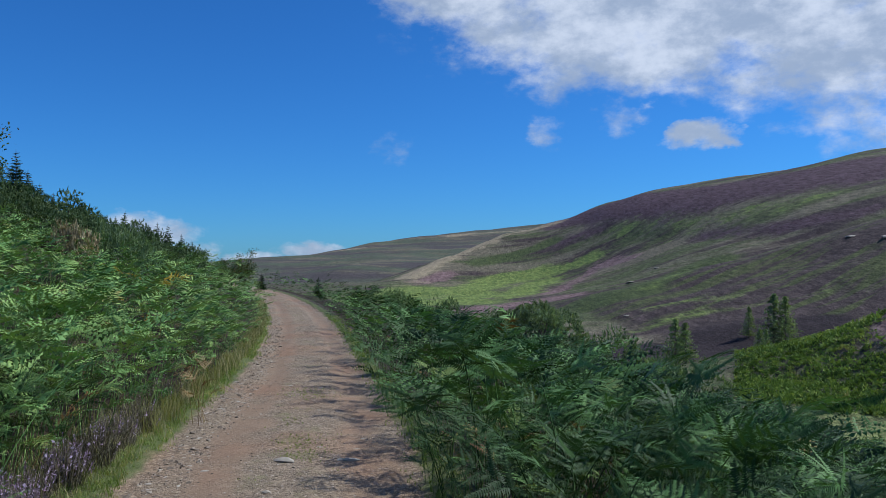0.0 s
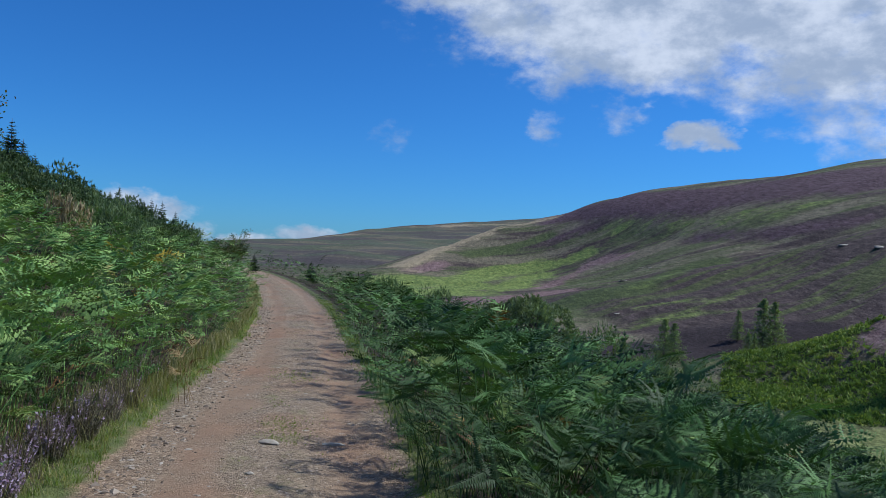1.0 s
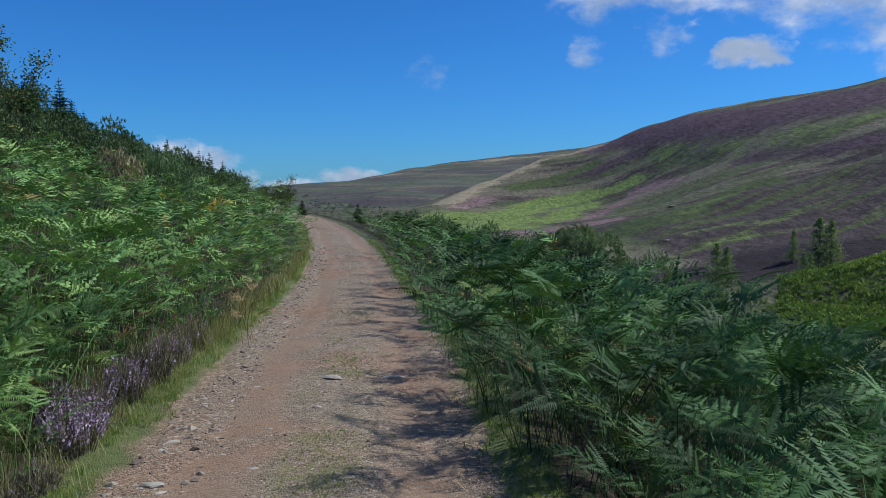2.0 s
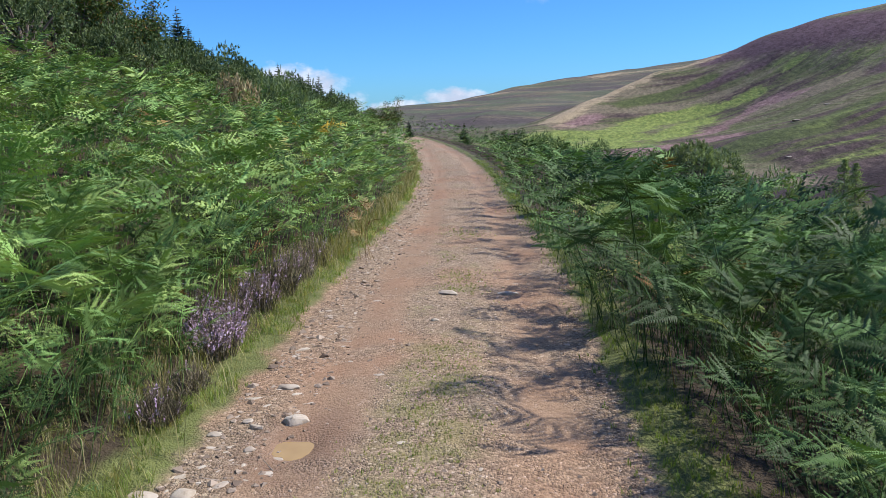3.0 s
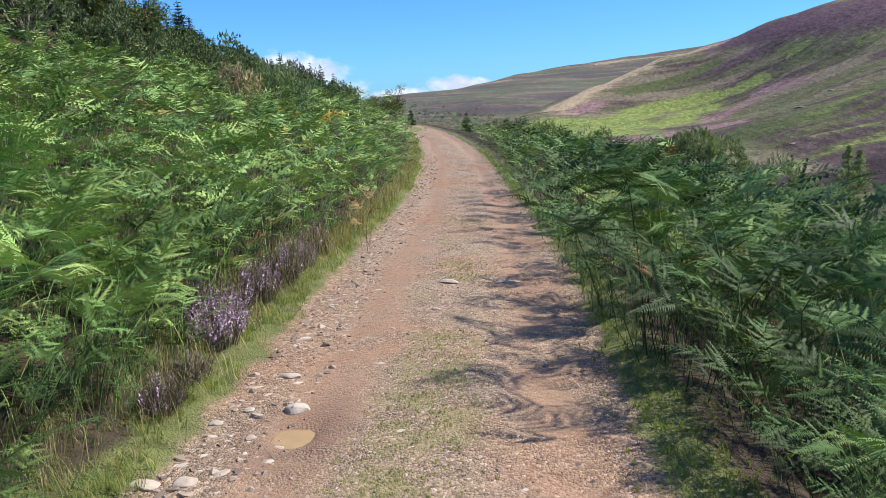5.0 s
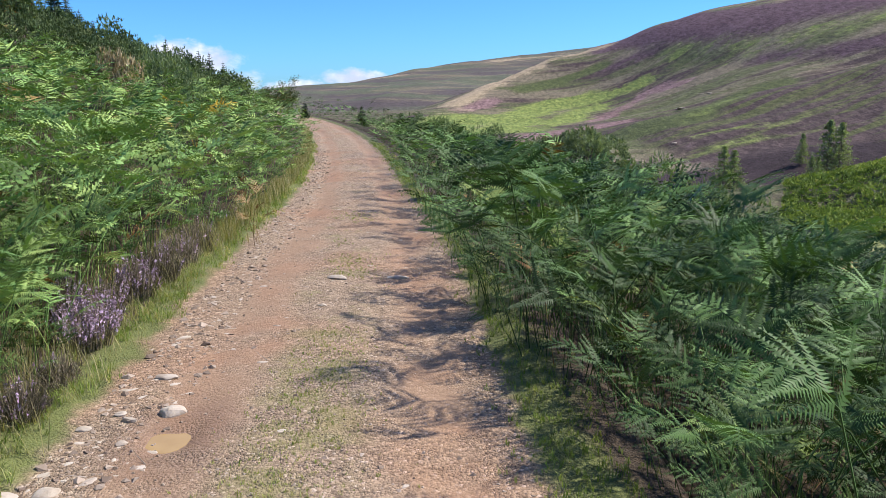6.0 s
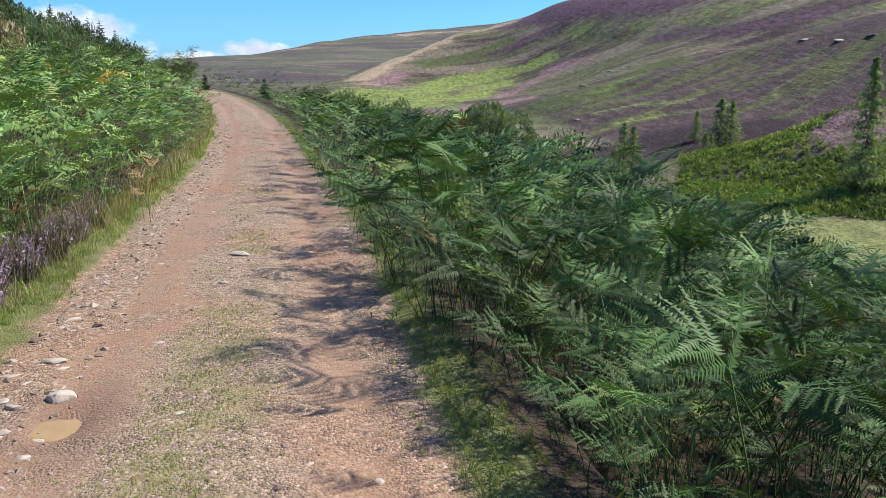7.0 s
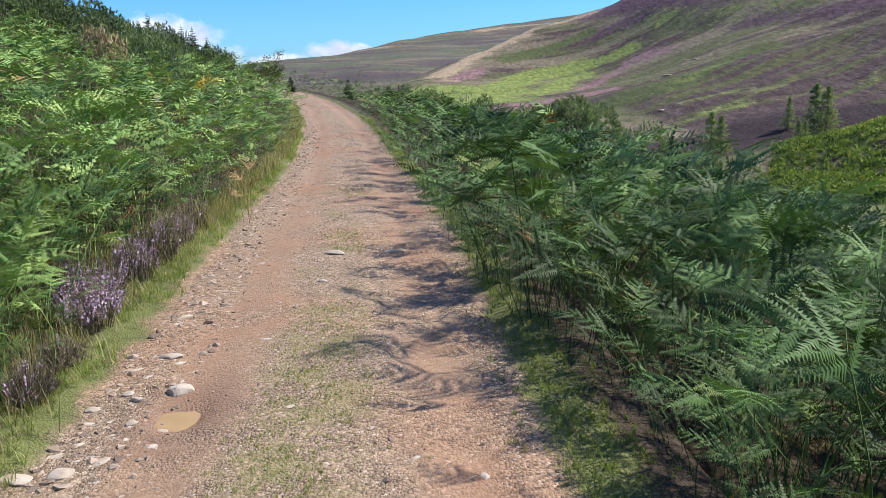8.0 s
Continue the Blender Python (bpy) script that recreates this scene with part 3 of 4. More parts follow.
def pebble(seed, corners=9, flat=0.5):
    """A broken stone: the hull of a few corners, a little flattened."""
    r = np.random.default_rng(seed)
    bm = bmesh.new()
    for _ in range(corners):
        p = r.normal(0, 1, 3)
        p /= np.linalg.norm(p) + 1e-9
        bm.verts.new(p * (1, r.uniform(0.6, 0.95), flat) * r.uniform(0.8, 1.05))
    out = bmesh.ops.convex_hull(bm, input=bm.verts)
    bmesh.ops.delete(bm, geom=list({g for g in out["geom_interior"] + out["geom_unused"] if isinstance(g, bmesh.types.BMVert)}), context="VERTS")
    if corners > 12:
        bmesh.ops.bevel(bm, geom=bm.edges[:], offset=0.08, segments=1, affect="EDGES")
    bmesh.ops.triangulate(bm, faces=bm.faces)
    bm.verts.index_update()
    v = np.array([v.co[:] for v in bm.verts])
    f = np.array([[w.index for w in f.verts] for f in bm.faces])
    bm.free()
    return v, f


def lane_points(count, y0, y1, u0, u1, power=1.6):
    y = y0 + (y1 - y0) * RNG.random(count) ** power
    u = RNG.uniform(u0, u1, count)
    return u, y


def on_track(u, y, sink=0.0):
    return np.stack([u * squeeze(y) + centre(y), y, track_height(u, y) - sink], -1)


def build_gravel():
    u, y = lane_points(11500, 1.2, 22, -1.1, 1.08, 1.5)
    keep = RNG.random(len(u)) < np.where(np.abs(u - 0.72) < 0.2, 0.25, np.where(np.abs(u + 0.45) < 0.14, 0.35, 1))
    u, y = u[keep], y[keep]
    n = len(u)
    size = RNG.gamma(2.2, 0.0028, n) + 0.003
    size = np.where((u < -0.60) & (RNG.random(n) < 0.5), size * 2.3, size)
    verts, faces, tone = strew([pebble(k) for k in range(6)], on_track(u, y, 0.001), RNG.uniform(0, 6.3, n), size, np.zeros((n, 2)), RNG.random(n) ** 1.3)
    thing("gravel", "loose pale grey and brown gravel on the track", "gravel", data=flat_shaded(mesh_from("gravel", verts, faces, tone, [M_GRAVEL])), kind="stuff")


build_gravel()


def build_stones():
    meshes = []
    for k in range(7):
        v, f = pebble(100 + k, 15, 0.34)
        meshes.append(flat_shaded(mesh_from("stone", v, f, materials=[M_ROCK])))
    u, y = lane_points(270, 2.2, 16, -1.12, -0.62, 1.3)
    v, w = lane_points(60, 2.2, 16, -0.6, 0.95, 1.2)
    u, y = np.concatenate([u, v]), np.concatenate([y, w])
    for (x, yy, z), k in zip(on_track(u, y), range(len(u))):
        ob = part("stone", meshes[k % 7], track)
        s = 0.013 + RNG.gamma(1.6, 0.011)
        ob.matrix_basis = pose(x, yy, z - 0.12 * s, 0, 0, RNG.uniform(0, 360)) @ Matrix.Diagonal((s * 1.25, s, s * 0.7, 1))


ROCKS = [  # x, y, half length, half width, height, turn: larger pale rocks by the puddle and along the edge
    (-1.52, 3.66, 0.105, 0.065, 0.055, 10), (-1.62, 3.30, 0.06, 0.045, 0.03, 70), (-1.90, 2.80, 0.085, 0.05, 0.028, -15), (-1.72, 2.84, 0.06, 0.045, 0.03, 40),
    (-1.75, 4.12, 0.075, 0.05, 0.025, 0), (-1.20, 6.50, 0.12, 0.07, 0.035, -20), (-0.68, 6.60, 0.10, 0.05, 0.03, 5), (-1.70, 3.55, 0.045, 0.035, 0.03, 0),
    (-1.78, 3.62, 0.04, 0.03, 0.025, 50), (-1.14, 5.60, 0.09, 0.03, 0.03, 10), (-1.88, 3.45, 0.045, 0.03, 0.022, 20),
]


def build_rocks():
    for k, (x, y, a, b, h, turn) in enumerate(ROCKS):
        v, f = pebble(300 + k, 34, 0.7)
        v = v / np.abs(v).max(0) * (a, b, h * 0.75)
        ob = thing("rock", "pale weathered rock lying on the gravel track" if k else "large pale flat rock beside the muddy puddle", "rock", "rocks on the track",
                   data=flat_shaded(mesh_from("rock", v, f, materials=[M_ROCK])))
        ob.matrix_basis = pose(x, y, float(track_height(x - centre(y), y)) + 0.004, 0, 0, turn)


build_rocks()


def build_puddle():
    ring = []
    for k in range(64):
        w = 2 * math.pi * k / 64
        s = 1.05 + 0.95 * float(rough(np.array(3 + math.cos(w)), np.array(5 + math.sin(w)), 0.7, 4, 17))
        ring.append((0.165 * s * math.cos(w), 0.20 * s * math.sin(w), 0))
    verts = np.array([(0, 0, 0)] + ring)
    faces = [(0, 1 + k, 1 + (k + 1) % 64) for k in range(64)]
    z = float(track_height(-1.42 - centre(3.36), 3.36))
    ob = thing("puddle", "shallow muddy brown puddle in a hole of the track", "puddle", data=mesh_from("puddle", verts, faces, materials=[M_WATER]))
    ob.matrix_basis = pose(-1.42, 3.38, z + 0.0145)


build_puddle()


# ---- bracken ----
def frond(seed, pairs, sub, stem=True, fine=True, broad=0.6):
    """A bracken frond of about 1 m from its root: upright stalk, arching blade along +y, side branches that shorten to the tip, each a feather of narrow leaflets."""
    r = np.random.default_rng(seed)
    stalk, blade = r.uniform(0.48, 0.80), r.uniform(0.30, 0.44)
    steps = 14
    a0, a1, a2 = r.uniform(0.02, 0.18), r.uniform(0.3, 0.85), r.uniform(1.15, 2.0)
    side, roll = r.normal(0, 0.2), r.normal(0, 0.3)
    pts, p = [np.zeros(3)], np.zeros(3)
    for i in range(steps):
        t = i / (steps - 1)
        if t < 0.4:
            ang, step = a0 + (a1 - a0) * (t / 0.4) ** 2, stalk / (steps * 0.4)
        else:
            ang, step = a1 + (a2 - a1) * ((t - 0.4) / 0.6) ** 0.8, blade / (steps * 0.6)
        p = p + step * np.array([side * math.sin(ang), math.sin(ang), math.cos(ang)])
        pts.append(p)
    pts = np.array(pts)
    pieces = []
    if stem:
        some = pts[:: 2 if fine else 4]
        pieces.append(tube(some, np.linspace(0.0042, 0.001, len(some)), 3))
    along = np.linspace(0, 1, len(pts))
    verts, faces = [], []

    def leaflet(at, way, wide_way, length, wide, sag):
        k = len(verts)
        verts.extend([at - wide_way * wide * 0.5, at + wide_way * wide * 0.5, at + way * length - (0, 0, sag)])
        faces.append((k, k + 1, k + 2))

    for i in range(pairs):
        for hand in (1, -1):
            if r.random() < 0.06:
                continue
            t = (i + (0.1 if hand > 0 else 0.5) + r.uniform(-0.12, 0.12)) / pairs
            t = min(max(1 - (1 - max(t, 0)) ** 1.2, 0), 0.985)
            s = 0.42 + 0.58 * t
            base = np.array([np.interp(s, along, pts[:, k]) for k in range(3)])
            ahead = np.array([np.interp(min(s + 0.05, 1.0), along, pts[:, k]) for k in range(3)]) - base
            if np.linalg.norm(ahead) < 1e-6:
                ahead = pts[-1] - pts[-2]
            ahead /= np.linalg.norm(ahead)
            right = np.cross(ahead, (0, 0, 1.0))
            right /= np.linalg.norm(right)
            up = np.cross(right, ahead)
            right, up = right * math.cos(roll) + up * math.sin(roll), up * math.cos(roll) - right * math.sin(roll)
            length = blade * (broad * (1 - t) ** 0.85 + 0.035) * r.uniform(0.75, 1.15)
            droop, bend = r.uniform(0.0, 0.6), r.uniform(0.0, 0.3)
            d = hand * right + r.uniform(0.3, 0.85) * ahead + r.uniform(-0.3, 0.32) * up
            d /= np.linalg.norm(d)
            across = np.cross(d, up + r.normal(0, 0.3, 3))
            across /= np.linalg.norm(across)
            if sub == 0:  # a plain narrow feather
                k = len(verts)
                m = base + d * length * 0.4 - up * droop * length * 0.1
                wide = min(blade / pairs * 0.36, length * 0.075) + 0.0025
                verts += [base, m + across * wide, base + d * length - up * droop * length * 0.6, m - across * wide]
                faces += [(k, k + 1, k + 2), (k, k + 2, k + 3)]
                continue
            count = max(2, int(round(sub * min(1.0, 0.3 + length / (blade * broad) * 0.8))))
            for j in range(count):
                q = (j + 0.35) / count
                at = base + d * length * q + (ahead * bend - up * droop * 0.6) * length * q * q
                size = 0.165 * length * (1 - q) ** 0.7 + 0.004
                for edge_way in (1, -1):
                    way = across * edge_way + d * r.uniform(0.45, 0.75)
                    leaflet(at, way / np.linalg.norm(way), d, size * r.uniform(0.8, 1.15), length / count * 0.95, r.uniform(0, 0.3) * size)
            leaflet(base + d * length * 0.9 + (ahead * bend - up * droop * 0.6) * length * 0.8, d, across, length * 0.12, 0.006, 0.0)
    pieces.append((np.array(verts), np.array(faces)))
    return merge(pieces)


def fern_ground(u, y):
    """True where bracken grows: beside the verges, further back by the heather."""
    x = u + centre(y)
    wave = 0.14 * rough(x, y, 1.1, 3, 61)
    back = 0.08 * np.clip((8.5 - y) / 2.5, 0, 1) * (y > -2) + 0.17 * np.clip((y - 4.2) / 0.4, 0, 1) * np.clip((8.2 - y) / 0.8, 0, 1) - 0.2 * np.clip((4.2 - y) / 0.8, 0, 1)
    inset = 0.48 * np.clip((5.6 - y) / 1.8, 0, 1)
    far, az = np.hypot(x, y), np.degrees(np.arctan2(x, y))
    scrub = (u < -4) & (far > 22 + 6 * np.clip((az + 37) / 8, 0, 1) + 12 * np.clip((az + 21) / 4, 0, 1.5)) & (y > 0)
    slim = 1.1 * (1 - squeeze(y))
    close = 0.6 * np.clip((y - 26) / 6, 0, 1)
    return ((u < -1.42 - back + slim + close + wave) & ~scrub) | (u > 1.08 + inset - 0.8 * slim + wave)


def lean_for(u, n):
    """Fronds bend towards the open track and the light."""
    return np.stack([np.where(u < 0, 0.14, np.where(u < 2.0, -0.02, 0.06)) + RNG.normal(0, 0.15, n), RNG.normal(0, 0.15, n)], -1)


def turn_for(u, n):
    """Most blades arch out over the track or downhill."""
    way = np.where(u < 0, -math.pi / 2, np.where(u < 1.9, 0.9, -math.pi / 2))
    loose = RNG.random(n) < 0.5
    return np.where(loose, RNG.uniform(-math.pi, math.pi, n), way + RNG.normal(0, 0.9, n))


def fern_tone(x, y, low):
    """Light green tall fronds, darker and withered ones below; tone holds shade too."""
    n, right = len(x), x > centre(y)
    # tall fronds right of the track darkened, to stand for its shaded side
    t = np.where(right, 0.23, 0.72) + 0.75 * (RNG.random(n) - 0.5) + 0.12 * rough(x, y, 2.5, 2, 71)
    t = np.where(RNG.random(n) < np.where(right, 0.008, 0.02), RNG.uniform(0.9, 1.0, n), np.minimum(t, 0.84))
    # low layer darkened like shade in the gaps, more so on the right
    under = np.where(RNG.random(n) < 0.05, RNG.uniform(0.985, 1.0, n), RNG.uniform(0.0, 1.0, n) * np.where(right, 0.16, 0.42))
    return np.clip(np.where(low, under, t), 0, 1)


def fern_size(u, y):
    """Tall on the right-hand brink, a little lower at the very edge."""
    edge = np.where(u > 0, np.clip((u - 0.3) / 0.95, 0.84, 1.0), np.clip((-u - 0.8) / 0.9, 0.6, 1.0))
    edge = edge * np.where(u > 0, 1 - 0.14 * np.clip((4.5 - y) / 1.5, 0, 1), 1.0)
    return edge * np.where(u > 0, 1.12 - 0.32 * np.clip((y - 11) / 12, 0, 1), 1.08) * (1 + 0.14 * rough(u + 90, y, 1.6, 2, 77))


def strewn_fronds(shapes, under, r0, r1, density, size, low_share=0.4, gaps=0.0, u_max=46.0, behind=False):
    """Fronds in a ring of the plan, ahead of the walker or behind: tall ones with gaps between them, and a low layer."""
    n = int(density * math.pi * (r1 * r1 - r0 * r0))
    r = np.sqrt(RNG.uniform(r0 * r0, r1 * r1, n))
    a = RNG.uniform(-math.pi, math.pi, n)
    x, y = r * np.sin(a), r * np.cos(a)
    u = x - centre(y)
    low = RNG.random(n) < low_share
    wide = (np.degrees(a) < 58) & (np.degrees(a) > -50)
    keep = fern_ground(u, y) & (np.abs(np.degrees(a)) > 80 if behind else wide) & (u < u_max) & (u > -36) & (r > np.where(u > 0, 2.2, 1.7) - 0.4 * low)
    keep &= low | (rough(x, y, 0.75, 2, 67) > np.where(u > 0, -0.8, gaps - 0.5))
    keep &= low | (np.abs(u) > 3.0) | (y > 7) | (y < 1.2) | ((u > 0) | (RNG.random(n) < 0.75))  # single plants grow there
    x, y, u, low = x[keep], y[keep], u[keep], low[keep]
    n = len(x)
    tall = np.where(low, RNG.uniform(0.40, 0.66, n), RNG.uniform(np.where((u > 0) & (u < 1.8), 0.40, 0.62), 1.14))
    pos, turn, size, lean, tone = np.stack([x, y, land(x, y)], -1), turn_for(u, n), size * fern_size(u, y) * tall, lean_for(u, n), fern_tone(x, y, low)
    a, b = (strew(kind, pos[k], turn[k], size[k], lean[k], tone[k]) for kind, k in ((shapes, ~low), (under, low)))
    return np.concatenate([a[0], b[0]]), np.concatenate([a[1], b[1] + len(a[0])]), np.concatenate([a[2], b[2]])


FINE_FRONDS = [frond(580 + k, 9, 17, broad=0.52) for k in range(16)]


def build_bracken():
    low = [frond(500 + k, 5, 4, fine=False) for k in range(10)]
    lush = [frond(600 + k, 7, 9, fine=False, broad=0.54) for k in range(10)]
    mid = [frond(520 + k, 8, 5, fine=False, broad=0.56) for k in range(20)]
    plain = [frond(560 + k, 13, 0, fine=False, broad=0.46) for k in range(16)]
    far = [frond(540 + k, 8, 0, stem=False, broad=0.46) for k in range(12)]
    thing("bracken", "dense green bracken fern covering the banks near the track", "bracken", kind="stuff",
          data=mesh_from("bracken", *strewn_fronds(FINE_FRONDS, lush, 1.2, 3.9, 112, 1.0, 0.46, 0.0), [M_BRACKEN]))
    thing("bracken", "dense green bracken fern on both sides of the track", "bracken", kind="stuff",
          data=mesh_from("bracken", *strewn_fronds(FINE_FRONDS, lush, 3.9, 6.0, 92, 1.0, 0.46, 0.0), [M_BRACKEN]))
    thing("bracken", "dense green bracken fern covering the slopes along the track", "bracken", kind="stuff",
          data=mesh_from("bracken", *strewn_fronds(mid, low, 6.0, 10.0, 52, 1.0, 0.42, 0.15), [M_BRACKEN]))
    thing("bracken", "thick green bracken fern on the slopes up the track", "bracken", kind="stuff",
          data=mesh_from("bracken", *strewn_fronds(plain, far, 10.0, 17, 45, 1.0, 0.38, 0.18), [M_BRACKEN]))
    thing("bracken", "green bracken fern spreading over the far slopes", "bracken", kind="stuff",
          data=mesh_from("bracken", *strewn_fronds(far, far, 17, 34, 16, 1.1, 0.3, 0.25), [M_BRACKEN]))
    thing("bracken", "green bracken fern on the slopes down the track", "bracken", kind="stuff",
          data=mesh_from("bracken", *strewn_fronds(far, far, 1.2, 9, 20, 1.0, 0.3, 0.0, 46.0, True), [M_BRACKEN]))
    thing("bracken", "sparse green bracken fern far down the valley slopes", "bracken", kind="stuff",
          data=mesh_from("bracken", *strewn_fronds(far, far, 34, 78, 1.3, 1.6, 0.2), [M_BRACKEN]))


build_bracken()


def build_fern_plants():
    """The plants nearest to the track, each with its own fronds."""
    live = [mesh_from("frond", v, f, materials=[M_FROND]) for v, f in FINE_FRONDS]
    made = 0
    while made < 160:
        y = RNG.uniform(1.2, 7.0)
        u = RNG.uniform(1.15, 2.8) if made % 5 < 2 else RNG.uniform(-2.9, -1.45)
        x = float(u + centre(y))
        if not fern_ground(np.array([u]), np.array([y]))[0] or math.hypot(x, y) < (2.4 if u > 0 else 1.9):
            continue
        size = float(fern_size(np.array([u]), np.array([y]))[0]) * RNG.uniform(0.66, 0.95) * (0.84 if y < 4 else 1.0)
        plant = thing("bracken_plant", "green bracken fern with arching fronds beside the gravel track", "fern", "bracken plants beside the track",
                      pose(x, y, float(land(x, y)) - 0.01, 0, 0, RNG.uniform(0, 360)))
        for k in range(int(RNG.integers(3, 6))):
            ob = part("frond", live[int(RNG.integers(0, len(live)))], plant)
            s = size * RNG.uniform(0.6, 1.08)
            ob.matrix_basis = pose(RNG.normal(0, 0.07), RNG.normal(0, 0.07), 0, RNG.normal(0, 13), RNG.normal(0, 13), k * 72 + RNG.normal(0, 30)) @ Matrix.Diagonal((s, s, s, 1))
        made += 1


build_fern_plants()


def fern_clump(name, label, category, group, mat, x, y, size, count, seed):
    r = np.random.default_rng(seed)
    ob = thing(name, label, category, group, pose(x, y, float(land(x, y)) - 0.01))
    for k in range(count):
        v, f = FINE_FRONDS[int(r.integers(0, len(FINE_FRONDS)))]
        bit = part("frond", mesh_from("frond", v, f, materials=[mat]), ob)
        s = size * r.uniform(0.75, 1.1)
        bit.matrix_basis = pose(r.normal(0, 0.1), r.normal(0, 0.1), 0, r.normal(0, 14), r.normal(0, 14), r.uniform(0, 360)) @ Matrix.Diagonal((s, s, s, 1))


fern_clump("bracken_plant", "withered brown bracken fern hanging over the track edge", "fern", "withered bracken", M_DEAD, -2.42, 8.1, 0.62, 7, 1)
fern_clump("bracken_plant", "withered tan bracken fern above the grassy verge", "fern", "withered bracken", M_DEAD, -2.72, 9.1, 0.75, 5, 2)
fern_clump("bracken_plant", "bright yellow dying bracken fern among green ones", "fern", "", M_YELLOW, -5.75, 15.2, 1.55, 7, 3)
fern_clump("bracken_plant", "dead rusty brown bracken under green fronds", "fern", "withered bracken", M_DEAD, 1.55, 2.9, 0.55, 5, 4)
fern_clump("bracken_plant", "dead rusty brown bracken in a gap of the ferns", "fern", "withered bracken", M_DEAD, 1.3, 6.2, 0.7, 3, 5)
fern_clump("bracken_plant", "yellow-tipped bracken fern leaning out to the track", "fern", "", M_YELLOW, 1.05, 2.2, 0.7, 1, 6)


# ---- grass ----
def tuft(seed, blades, tall, wide=0.0028, splay=0.5):
    r = np.random.default_rng(seed)
    verts, faces = [], []
    for _ in range(blades):
        a, h = r.uniform(0, 6.283), tall * r.uniform(0.45, 1.0)
        d = np.array([math.cos(a), math.sin(a), 0])
        side = np.array([-d[1], d[0], 0]) * wide
        base = np.array([*r.normal(0, tall * 0.13, 2), 0])
        out = r.uniform(0.1, splay) * h
        mid, tip = base + d * out * 0.35 + (0, 0, h * 0.6), base + d * out + (0, 0, h * r.uniform(0.75, 1.0))
        k = len(verts)
        verts += [base - side, base + side, mid + side * 0.8, mid - side * 0.8, tip]
        faces += [(k, k + 1, k + 2), (k, k + 2, k + 3), (k + 3, k + 2, k + 4)]
    return np.array(verts), np.array(faces)


def grass(name, label, u, y, size, mat, blades, tall, seed, tone=None, wide=0.0028, splay=0.6):
    n = len(u)
    x = u * squeeze(y) + centre(y)
    z = np.where(np.abs(u) < 1.12, track_height(u, y), land(x, y) + 0.015)
    v, f, t = strew([tuft(seed + k, blades, tall, wide, splay) for k in range(6)], np.stack([x, y, z - 0.004], -1), RNG.uniform(0, 6.3, n), size, RNG.normal(0, 0.15, (n, 2)),
                    RNG.random(n) if tone is None else tone)
    thing(name, label, "grass", data=mesh_from(name, v, f, t, [mat]), kind="stuff")


def build_grass():
    n = 4600
    y = 1.0 + 23 * RNG.random(n) ** 1.7
    u = -1.30 + RNG.normal(0, 0.18, n) - 0.06 * np.clip((8 - y) / 3, 0, 1)
    keep = (u < -1.10 + 0.40 * rough(u, y, 0.7, 4, 81)) & (rough(u + 3, y, 0.5, 3, 84) > -0.35)
    u, y = u[keep], y[keep]
    grass("verge_grass", "soft green grass with dry tips on the track verge", u, y, RNG.uniform(0.6, 1.5, len(u)), M_GRASS, 7, 0.07, 700, np.clip(RNG.normal(0.55, 0.28, len(u)), 0, 1), 0.0015, 1.1)
    n = 4200
    y = 0.6 + 24 * RNG.random(n) ** 1.8
    u = 1.34 + RNG.normal(0, 0.16, n)
    keep = u > 1.03 + 0.25 * rough(u + 7, y, 0.8, 4, 82)
    u, y = u[keep], y[keep]
    grass("verge_grass", "short green grass under the bracken along the track", u, y, RNG.uniform(0.5, 1.1, len(u)), M_GRASS, 7, 0.06, 710, np.clip(RNG.normal(0.40, 0.2, len(u)), 0, 1), 0.0018, 0.9)
    n = 3600
    y = 1.6 + 11 * RNG.random(n) ** 1.6
    u = 0.10 + RNG.normal(0, 0.16, n) - 0.1 * np.clip((4.5 - y) / 2, 0, 1)
    keep = rough(u + centre(y), y, 0.9, 4, 83) > -0.12 + 0.05 * np.clip(y - 4, 0, 8)
    u, y = u[keep], y[keep]
    grass("track_grass", "thin worn grass growing along the middle of the track", u, y, RNG.uniform(0.4, 1.0, len(u)), M_GRASS, 6, 0.035, 720, np.clip(RNG.normal(0.68, 0.16, len(u)), 0, 1), 0.0016)
    n = 900
    y = 7.5 + 24 * RNG.random(n) ** 1.2
    u = -1.44 + RNG.normal(0, 0.07, n)
    grass("dry_grass", "tall pale dry grass along the foot of the ferns", u, y, RNG.uniform(0.6, 1.3, n), M_STRAW, 7, 0.32, 730, None, 0.0026, 0.7)
    n = 800
    y = 1.8 + 6.5 * RNG.random(n)
    u = -1.62 + RNG.normal(0, 0.17, n)
    grass("dry_grass", "straggling dry grass stems among heather and fern", u, y, RNG.uniform(0.5, 1.2, n), M_STRAW, 6, 0.26, 740, None, 0.0016, 0.9)


build_grass()


